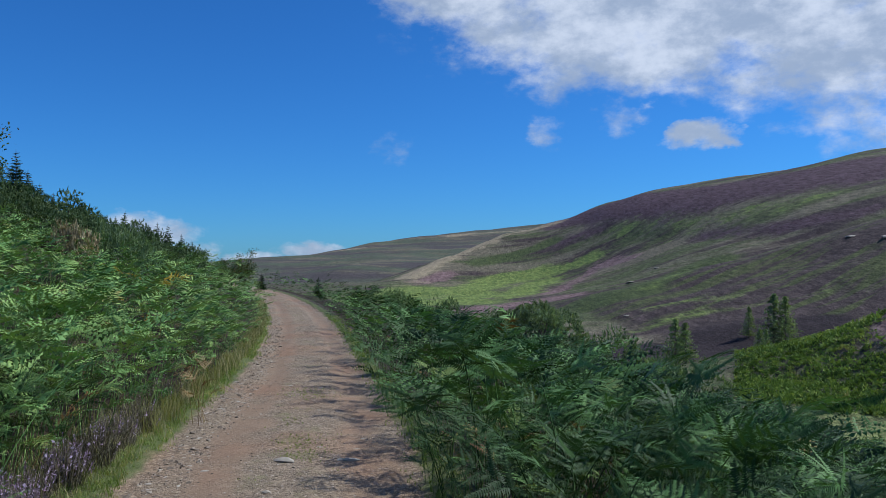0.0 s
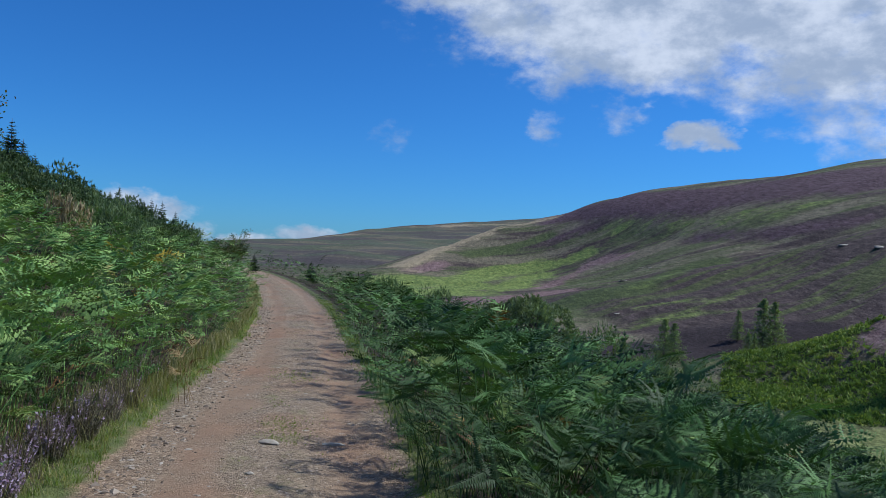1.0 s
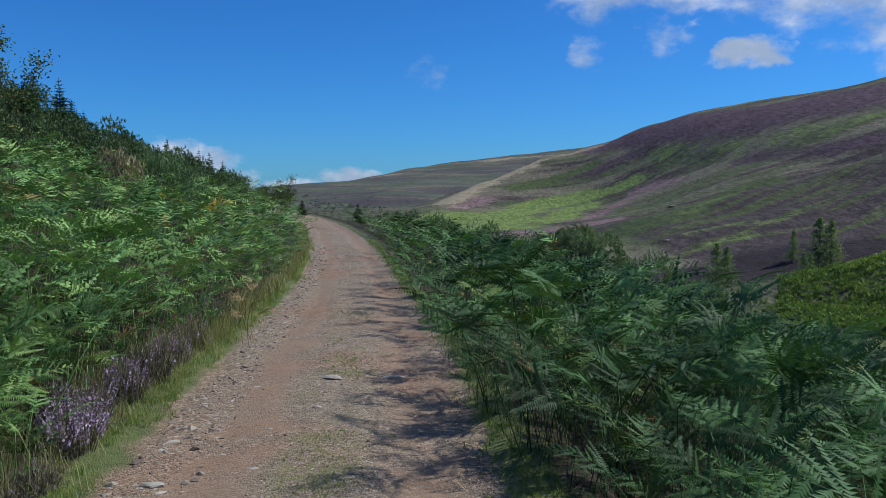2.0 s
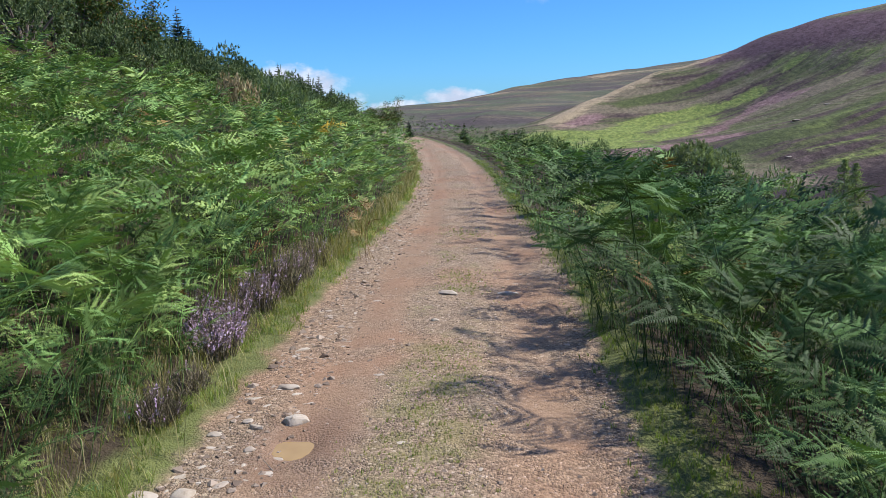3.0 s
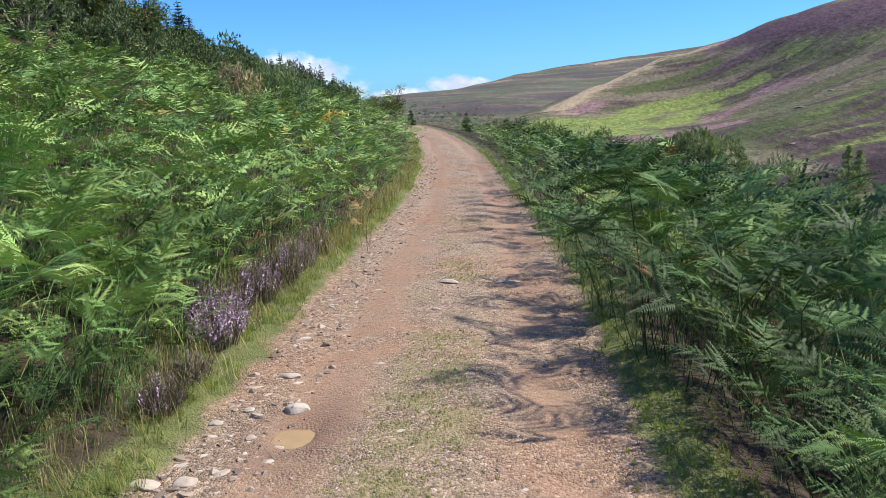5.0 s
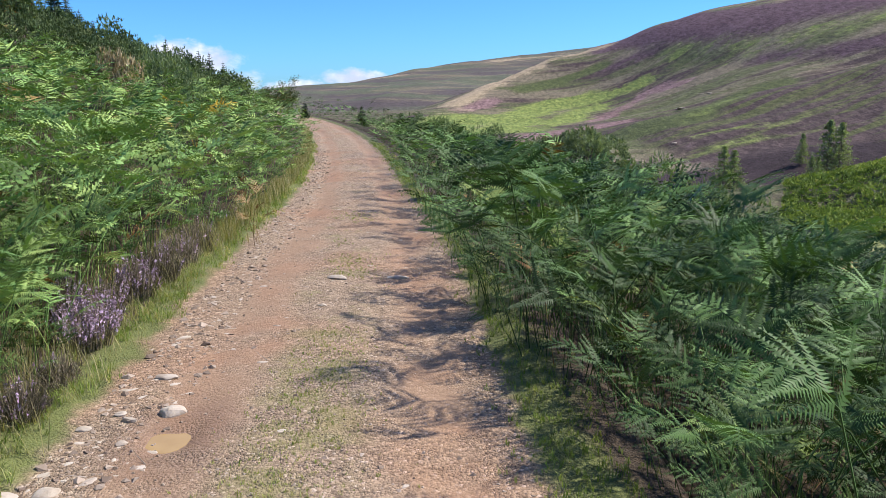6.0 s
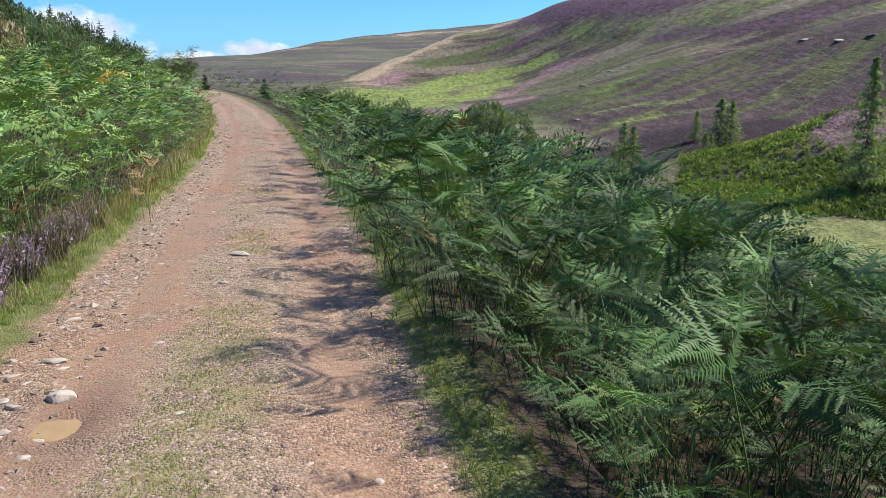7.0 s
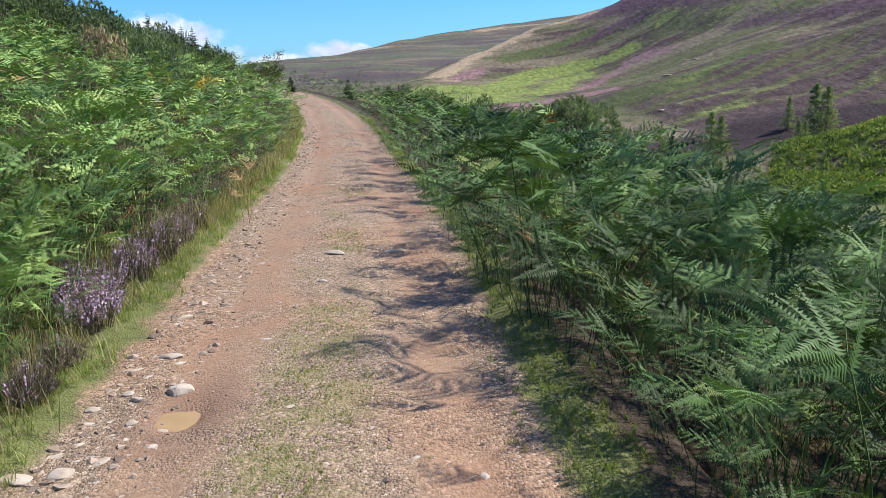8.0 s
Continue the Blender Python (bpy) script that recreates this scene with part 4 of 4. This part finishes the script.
# ---- heather ----
def heather_shapes(seed, stems, tall, wide):
    r = np.random.default_rng(seed)
    wood, bloom = [], []
    for _ in range(stems):
        a, k = r.uniform(0, 6.283), math.sqrt(r.random())
        root = np.array([math.cos(a), math.sin(a), 0]) * wide * 0.55 * k
        tip = np.array([math.cos(a) * wide * k, math.sin(a) * wide * k, tall * (1 - 0.45 * k * k) * r.uniform(0.7, 1.05)]) + r.normal(0, 0.02, 3)
        mid = (root + tip) / 2 + (0, 0, 0.03)
        wood.append(tube([root, mid, tip], [0.003, 0.0022, 0.001], 3))
        for q in np.linspace(0.35, 0.8, 5):
            p = root + (tip - root) * q + r.normal(0, 0.006, 3)
            d = r.normal(0, 1, 3)
            d = d / np.linalg.norm(d) * 0.03 + (0, 0, 0.02)
            wood.append((np.array([p, p + (0.004, 0.004, 0), p + d]), np.array([[0, 1, 2]])))
        for q in np.linspace(0.62, 1.03, 9):
            p = root + (tip - root) * q
            d, e = r.normal(0, 0.0055, 3), r.normal(0, 0.0055, 3)
            bloom.append((np.array([p + d, p + e, p - d * 0.8 + (0, 0, 0.008), p - e]), np.array([[0, 1, 2], [0, 2, 3]])))
    return merge(wood), merge(bloom)


HEATHER = [  # x, y, width, height, share of stems in flower
    (-2.46, 4.6, 0.23, 0.40, 1.0), (-2.62, 5.15, 0.19, 0.34, 0.15), (-2.66, 5.75, 0.19, 0.38, 0.45), (-2.7, 6.3, 0.22, 0.40, 0.12), (-2.78, 6.9, 0.24, 0.42, 0.1),
    (-2.86, 7.6, 0.22, 0.40, 0.06), (-2.24, 3.5, 0.16, 0.24, 0.06), (-2.3, 3.95, 0.15, 0.22, 0.04), (-2.8, 4.9, 0.18, 0.40, 0.2), (-3.12, 8.9, 0.2, 0.40, 0.1),
]


def build_heather():
    for k, (x, y, wide, tall, share) in enumerate(HEATHER):
        wood, bloom = heather_shapes(800 + k, 210, tall, wide)
        label = "flowering purple heather clump on the track verge" if share > 0.6 else "brown woody heather clump with few purple flowers"
        ob = thing("heather_clump", label, "heather", "heather along the verge", pose(x, y, float(land(x, y)) - 0.01, 0, 0, k * 50))
        r = np.random.default_rng(850 + k)
        part("stem_mass", mesh_from("stem_mass", *wood, np.repeat(r.random(len(wood[0]) // 3 + 1), 3)[: len(wood[0])], [M_HEATHER]), ob)
        keep = np.repeat(r.random(210) < share, 18)
        faces = bloom[1][keep]
        part("bloom", mesh_from("bloom", bloom[0], faces, np.repeat(r.random(len(bloom[0]) // 4), 4), [M_BLOOM]), ob, "small purple flowers" if share > 0.6 else "")


build_heather()


# ---- bushes and trees ----
def bush_shape(seed, tufts, spikes=6, lumps=7, spike=0.13, fat=0.16, dome=False):
    """A gorse bush of unit size: spiky shoots over several rounded lumps. Returns foliage, its tone, and woody stems."""
    r = np.random.default_rng(seed)
    cores = [np.array([r.uniform(-0.55, 0.55), r.uniform(-0.55, 0.55), r.uniform(0.25, 0.62)]) for _ in range(lumps)]
    radii = r.uniform(0.28, 0.46, lumps)
    if dome:  # many small lumps over a rounded top
        turns, rise = r.uniform(0, 6.283, lumps), np.sqrt(r.uniform(0.02, 1.0, lumps))
        cores = [np.array([math.cos(a) * 0.78 * q, math.sin(a) * 0.78 * q, 0.18 + 0.66 * math.sqrt(1.04 - q * q)]) for a, q in zip(turns, rise)]
        radii = r.uniform(0.15, 0.26, lumps)
    verts, faces, tone = [], [], []
    while len(verts) < tufts * spikes * 3:
        k = int(r.integers(0, lumps))
        d = r.normal(0, 1, 3)
        d /= np.linalg.norm(d)
        if d[2] < -0.55:
            continue
        p = cores[k] + d * radii[k] * r.uniform(0.62, 1.04)
        if p[2] < 0.02 or any(np.linalg.norm(p - c) < 0.6 * q for c, q in zip(cores, radii)):
            continue
        t = r.random()
        for _ in range(spikes):
            e = d * 0.6 + (0, 0, 0.35) + r.normal(0, 0.55, 3)
            e = e / np.linalg.norm(e) * spike * r.uniform(0.6, 1.2)
            w = np.cross(e, r.normal(0, 1, 3))
            w = w / (np.linalg.norm(w) + 1e-9) * spike * fat
            a = len(verts)
            verts += [p - w, p + w, p + e]
            faces.append((a, a + 1, a + 2))
            tone += [t] * 3
    stems = merge([tube([(0, 0, -0.05), c * (0.5, 0.5, 0.5), c], [0.035, 0.025, 0.012], 5) for c in cores])
    return (np.array(verts), np.array(faces), np.array(tone)), stems


def plant_kinds(shapes, mat, leaf_name="foliage", stem_name="stem"):
    """Meshes (foliage, wood) ready to be shared."""
    return [(mesh_from(leaf_name, *fol, [mat]), mesh_from(stem_name, *wood, materials=[M_BARK])) for fol, wood in shapes]


def set_plant(name, label, category, group, kind, x, y, wide, tall, turn, sink=0.05, names=("foliage", "stem")):
    ob = thing(name, label, category, group, pose(x, y, float(land(x, y)) - sink, 0, 0, turn))
    for me, bit in zip(kind, names):
        o = part(bit, me, ob)
        o.matrix_basis = Matrix.Diagonal((wide, wide, tall, 1))
    return ob


GORSE = plant_kinds([bush_shape(900 + k, 800, 4, spike=0.085, lumps=12, fat=0.15) for k in range(3)], M_GORSE)
DRY = plant_kinds([bush_shape(910, 420)], M_DRY)
THICKET = plant_kinds([bush_shape(930 + k, 900, 4, spike=0.075, lumps=12, fat=0.20) for k in range(3)], M_THICKET)
BIG_GORSE = plant_kinds([bush_shape(920, 4200, 5, spike=0.055, lumps=42, fat=0.16, dome=True)], M_BROOM)

# the large rounded bush below the track, and more down the slope
set_plant("gorse_bush", "large rounded pale green gorse bush beside the ferns", "bush", "gorse bushes", BIG_GORSE[0], 2.1, 17.2, 1.5, 1.7, 20)
BUSHES = [  # x, y, half width, height
    (3.3, 18.6, 1.0, 1.5), (1.35, 18.4, 0.8, 1.35), (4.6, 17.2, 1.1, 1.7), (6.3, 19.5, 1.3, 1.9), (7.6, 17.0, 1.2, 1.7), (8.8, 20.5, 1.2, 1.8), (9.6, 17.2, 1.1, 1.6),
    (11.2, 19.8, 1.3, 1.8), (11.8, 15.9, 1.0, 1.4), (6.8, 14.2, 0.9, 1.2), (9.2, 13.6, 0.8, 1.1), (13.6, 18.5, 1.3, 1.8), (0.0, 21.5, 0.7, 1.3), (5.2, 23.5, 1.4, 2.1),
    (-1.2, 27.5, 0.8, 1.4), (-3.0, 40.0, 1.1, 1.7), (2.2, 30.0, 1.2, 1.8),
]


def build_bushes():
    for k, (x, y, w, h) in enumerate(BUSHES):
        set_plant("gorse_bush", "dark green spiny gorse bush on the slope below the track", "bush", "gorse bushes", GORSE[k % 3], x, y, w, h, k * 77)
    set_plant("gorse_bush", "dry brown dead gorse bush on the ferny bank", "bush", "", DRY[0], -8.1, 17.1, 0.62, 1.6, 10)
    set_plant("gorse_bush", "dark green gorse bush beside a dead brown one", "bush", "gorse bushes", GORSE[1], -7.45, 18.2, 0.95, 2.0, 60)
    set_plant("gorse_bush", "dark green gorse bush on the ferny bank", "bush", "gorse bushes", GORSE[2], -8.2, 19.4, 1.0, 1.6, 140)
    # scrub along the top of the bank
    r = np.random.default_rng(77)
    for k in range(76):
        q = (k % 38) / 37
        az = radians(-18.5 - 24 * q + r.normal(0, 0.6))
        away = (31 - 6 * q) + (k // 38) * 6 + r.uniform(-1.5, 5.0)
        set_plant("gorse_bush", "dark gorse scrub along the top of the bank", "bush", "scrub on the bank", THICKET[k % 3], away * math.sin(az), away * math.cos(az),
                  r.uniform(0.9, 1.6), r.uniform(1.4, 2.1) * (1.05 - 0.1 * q), r.uniform(0, 360))


build_bushes()


def conifer_shape(seed, whorls, arms, droop, airy=0.0, wide=0.30, needles=7, full=0.34):
    """A conifer 1 m tall: trunk and whorls of flat needled boughs. Returns crown, its tone, and trunk."""
    r = np.random.default_rng(seed)
    verts, faces, tone = [], [], []
    wood = [tube([(0, 0, -0.03), (r.normal(0, 0.01), r.normal(0, 0.01), 0.5), (0, 0, 1.0)], [0.022, 0.013, 0.002], 6)]
    for i in range(whorls):
        q = (i + 0.5) / whorls
        z = 0.08 + 0.88 * q
        span = wide * (1 - q) ** 0.8 * r.uniform(0.8, 1.12) + 0.02
        for j in range(arms):
            if r.random() < airy:
                continue
            a = 6.283 * j / arms + r.uniform(0, 6.283) * 0.2 + i * 1.1
            d = np.array([math.cos(a), math.sin(a), 0])
            length = span * r.uniform(0.65, 1.15)
            p0 = np.array([0, 0, z + r.normal(0, 0.006)])
            tip = p0 + d * length + np.array([0, 0, (0.25 - droop * (1 - q)) * length])
            side = np.array([-d[1], d[0], 0])
            t = r.random()
            wood.append(tube([p0, (p0 + tip) / 2 + (0, 0, 0.004), tip], [0.005 * (1 - q) + 0.0012, 0.003 * (1 - q) + 0.001, 0.0005], 3))
            for k in range(needles):
                s = (k + 0.6) / needles
                p = p0 + (tip - p0) * s
                reach = length * full * (1.1 - s * 0.75)
                for hand in (1, -1, 0):
                    e = d * 0.55 + hand * side * r.uniform(0.6, 1.0) + np.array([0, 0, r.uniform(-0.35, 0.25) + (0.4 if hand == 0 else 0)])
                    e = e / np.linalg.norm(e) * reach * r.uniform(0.7, 1.2)
                    w = (d + np.array([0, 0, r.uniform(-0.5, 0.5)])) * reach * 0.30
                    b = len(verts)
                    verts += [p - w, p + w, p + e]
                    faces.append((b, b + 1, b + 2))
                    tone += [t] * 3
    return (np.array(verts), np.array(faces), np.array(tone)), merge(wood)


def larch_shape(seed, boughs, tufts, wide, low=0.1):
    """A larch 1 m tall: thin trunk, level boughs with loose hanging tufts of needles. Returns crown, its tone, and trunk."""
    r = np.random.default_rng(seed)
    verts, faces, tone = [], [], []
    wood = [tube([(0, 0, -0.03), (r.normal(0, 0.008), r.normal(0, 0.008), 0.5), (0, 0, 1.0)], [0.012, 0.008, 0.0015], 5)]
    for i in range(boughs):
        q = (int(r.random() ** 1.2 * 22) + r.uniform(0, 0.45)) / 22
        z, a = low + (0.99 - low) * q, r.uniform(0, 6.283)
        length = wide * ((1 - q) ** 0.85) * r.uniform(0.5, 1.1) + 0.012
        d = np.array([math.cos(a), math.sin(a), r.uniform(-0.28, 0.02)])
        wood.append(tube([(0, 0, z), (0, 0, z) + d * length], [0.0028 * (1 - q) + 0.0008, 0.0005], 3))
        t = r.random()
        for _ in range(tufts):
            p = np.array([0, 0, z]) + d * length * r.uniform(0.15, 1.05) + r.normal(0, 0.008, 3)
            e, w = r.normal(0, 0.015, 3) - (0, 0, 0.010), r.normal(0, 0.006, 3)
            b = len(verts)
            verts += [p - w, p + w, p + e]
            faces.append((b, b + 1, b + 2))
            tone += [t] * 3
    return (np.array(verts), np.array(faces), np.array(tone)), merge(wood)


SPRUCE = plant_kinds([conifer_shape(1000 + k, 21, 8, 0.35, 0.10, 0.30, 5, 0.46) for k in range(3)], M_SPRUCE, "crown", "trunk")
LARCH = plant_kinds([larch_shape(1010 + k, 250, 14, 0.30) for k in range(3)], M_LARCH, "crown", "trunk")
TALL = plant_kinds([larch_shape(1020, 270, 15, 0.26)], M_LARCH, "crown", "trunk")


def build_conifers():
    names = ("crown", "trunk")
    r = np.random.default_rng(78)
    # (azimuth, metres, height) of young spruces on the bank top
    for k, (az, away, tall) in enumerate([(-29.0, 33, 3.1), (-28.3, 34, 2.6), (-27.6, 34, 2.3), (-26.8, 36, 2.2), (-26.0, 37, 2.0), (-25.2, 38, 2.3), (-24.5, 38, 1.9), (-23.8, 39, 2.1), (-23.0, 40, 2.2),
                                          (-22.4, 40, 2.6), (-21.8, 41, 2.4), (-21.0, 41, 1.9), (-20.3, 41, 2.6), (-19.6, 42, 2.7), (-18.7, 42, 2.4), (-18.0, 42, 2.2), (-17.5, 42, 2.0), (-30.5, 33, 2.6),
                                          (-33.5, 31, 3.0), (-34.6, 31, 3.4), (-36.0, 30, 3.0), (-37.5, 29, 3.3)]):
        a = radians(az)
        set_plant("spruce", "small dark green spruce standing on the bank top", "conifer", "young spruces", SPRUCE[k % 3], away * math.sin(a), away * math.cos(a), tall * 0.95, tall, r.uniform(0, 360), 0.08, names)
    for k, (az, away, tall) in enumerate([(-9.1, 55, 1.8), (-13.2, 50, 1.2)]):
        a = radians(az)
        set_plant("spruce", "lone small dark conifer beyond the track bend", "conifer", "young spruces", SPRUCE[k], away * math.sin(a), away * math.cos(a), tall * 1.2, tall, 40 * k, 0.08, names)
    # larches by the stream
    for k, (az, away, tall, w) in enumerate([(16.9, 172, 10.5, 1.35), (17.6, 168, 9.0, 1.3), (23.4, 205, 14.0, 1.25), (24.1, 207, 12.5, 1.3), (21.8, 214, 8.5, 1.1), (22.5, 196, 7.0, 1.2), (22.9, 180, 5.0, 1.2)]):
        a = radians(az)
        set_plant("larch", "feathery green larch tree on the valley floor", "tree", "larches in the valley", LARCH[k % 3], away * math.sin(a), away * math.cos(a), tall * w, tall, r.uniform(0, 360), 0.3, names)
    a = radians(32.5)
    set_plant("larch", "tall thin larch tree standing alone at the valley edge", "tree", "", TALL[0], 132 * math.sin(a), 132 * math.cos(a), 15.5, 20.0, 15, 0.3, names)
    for k, (x, y, tall) in enumerate([(9.6, 27.0, 1.6), (10.6, 28.0, 1.3), (13.5, 33.0, 1.9), (12.4, 30.0, 1.5)]):
        set_plant("spruce", "young spruce poking out of the gorse below the track", "conifer", "young spruces", SPRUCE[k % 3], x, y, tall * 0.7, tall, 50 * k, 0.08, names)


build_conifers()


def broadleaf(seed, leaves, limbs, spread, size):
    """A small leafy tree 1 m tall: trunk, limbs and single leaves in uneven clumps."""
    r = np.random.default_rng(seed)
    wood = [tube([(0, 0, -0.03), (0.02, 0.01, 0.25), (0.0, 0.03, 0.5)], [0.022, 0.016, 0.011], 6)]
    verts, faces, tone = [], [], []
    ends = []
    for i in range(limbs):
        a = 6.283 * i / limbs + r.uniform(0, 0.8)
        z0 = r.uniform(0.2, 0.5)
        tip = np.array([math.cos(a) * spread * r.uniform(0.5, 1), math.sin(a) * spread * r.uniform(0.5, 1), r.uniform(0.5, 0.98)])
        mid = np.array([tip[0] * 0.5, tip[1] * 0.5, (z0 + tip[2]) / 2 + 0.02])
        wood.append(tube([(0.01, 0.01, z0), mid, tip], [0.010, 0.007, 0.002], 4))
        ends += [tip, mid, (tip + mid) / 2 + r.normal(0, 0.05, 3)]
    for _ in range(leaves):
        c = ends[int(r.integers(0, len(ends)))]
        p = c + r.normal(0, 0.05, 3)
        d, e = r.normal(0, 1, 3), r.normal(0, 1, 3)
        d, e = d / np.linalg.norm(d) * size, e / np.linalg.norm(e) * size * 0.5
        b = len(verts)
        verts += [p, p + d * 0.5 + e, p + d, p + d * 0.5 - e]
        faces += [(b, b + 1, b + 2), (b, b + 2, b + 3)]
        tone += [r.random()] * 4
    return (np.array(verts), np.array(faces), np.array(tone)), merge(wood)


ROWAN = plant_kinds([broadleaf(1100 + k, 3000, 12, 0.24, 0.026) for k in range(2)], M_ROWAN, "crown", "trunk")


def build_broadleaves():
    names = ("crown", "trunk")
    for k, (az, away, tall) in enumerate([(-31.4, 28.5, 3.3), (-33.6, 29, 3.2), (-34.9, 28, 3.6), (-36.6, 28, 3.4), (-38.5, 27, 3.6)]):
        a = radians(az)
        set_plant("rowan", "small rowan tree with a pale trunk on the bank top", "tree", "rowans on the bank", ROWAN[k % 2], away * math.sin(a), away * math.cos(a), tall * 1.1, tall, 70 * k, 0.1, names)
    for k, (az, away, tall, w) in enumerate([(-14.4, 47, 2.6, 1.0), (-15.3, 46, 1.9, 1.3), (-16.0, 45, 1.7, 1.3), (-6.3, 60, 2.2, 1.6)]):
        a = radians(az)
        set_plant("small_tree", "small dark leafy tree beside the bend of the track", "tree", "trees at the bend", ROWAN[k % 2], away * math.sin(a), away * math.cos(a), tall * w, tall, 30 * k, 0.1, names)


build_broadleaves()


# ---- far scrub on the hills ----
def hill_scrub():
    """Clumps of bracken and heather on the near spur and the valley side."""
    def clump(seed):
        r = np.random.default_rng(seed)
        verts, faces = [], []
        for _ in range(16):
            p = np.array([*r.normal(0, 0.35, 2), r.uniform(0.0, 0.35)])
            d, e = r.normal(0, 0.30, 3) + (0, 0, 0.18), r.normal(0, 0.22, 3)
            b = len(verts)
            verts += [p, p + e, p + d]
            faces.append((b, b + 1, b + 2))
        return np.array(verts), np.array(faces)

    shapes = [clump(1200 + k) for k in range(5)]
    n = 11500
    az, r = np.radians(RNG.uniform(21, 48, n)), RNG.uniform(106, 190, n)
    x, y = r * np.sin(az), r * np.cos(az)
    z = land(x, y)
    keep = (z > FLOOR + 1.2) & (rough(x, y, 14, 3, 91) > -0.45) & (spot(x, y, 32, 152, 9, 8) < 0.4 + 0.3 * RNG.random(n))
    x, y, z = x[keep], y[keep], z[keep]
    n = len(x)
    v, f, t = strew(shapes, np.stack([x, y, z - 0.1], -1), RNG.uniform(0, 6.3, n), RNG.uniform(0.6, 1.2, n), np.zeros((n, 2)), np.clip(0.42 + RNG.normal(0, 0.2, n) + 0.35 * rough(x, y, 10, 3, 92), 0, 1))
    thing("hill_bracken", "patches of bracken clumps on the valley side", "bracken", data=mesh_from("hill_bracken", v, f, t, [M_SCRUB]), kind="stuff")


hill_scrub()
build_stones()


def build_outcrops():
    # the last, smallest stone stands in for a white sheep
    for k, (x, y, size) in enumerate([(153, 287, 2.2), (156, 269, 2.6), (161, 258, 2.0), (91.5, 373, 1.8), (114, 406, 1.6), (60.4, 251, 1.0)]):
        v, f = pebble(400 + k, 16, 0.5)
        ob = thing("outcrop", "pale grey stone outcrop on the moor side", "rock", "stones on the moor", data=flat_shaded(mesh_from("outcrop", v * (size * 1.6, size, size * 0.6), f, materials=[M_ROCK])))
        ob.matrix_basis = pose(x, y, float(land(x, y)) + 0.1, 0, 0, 40 * k)


build_outcrops()
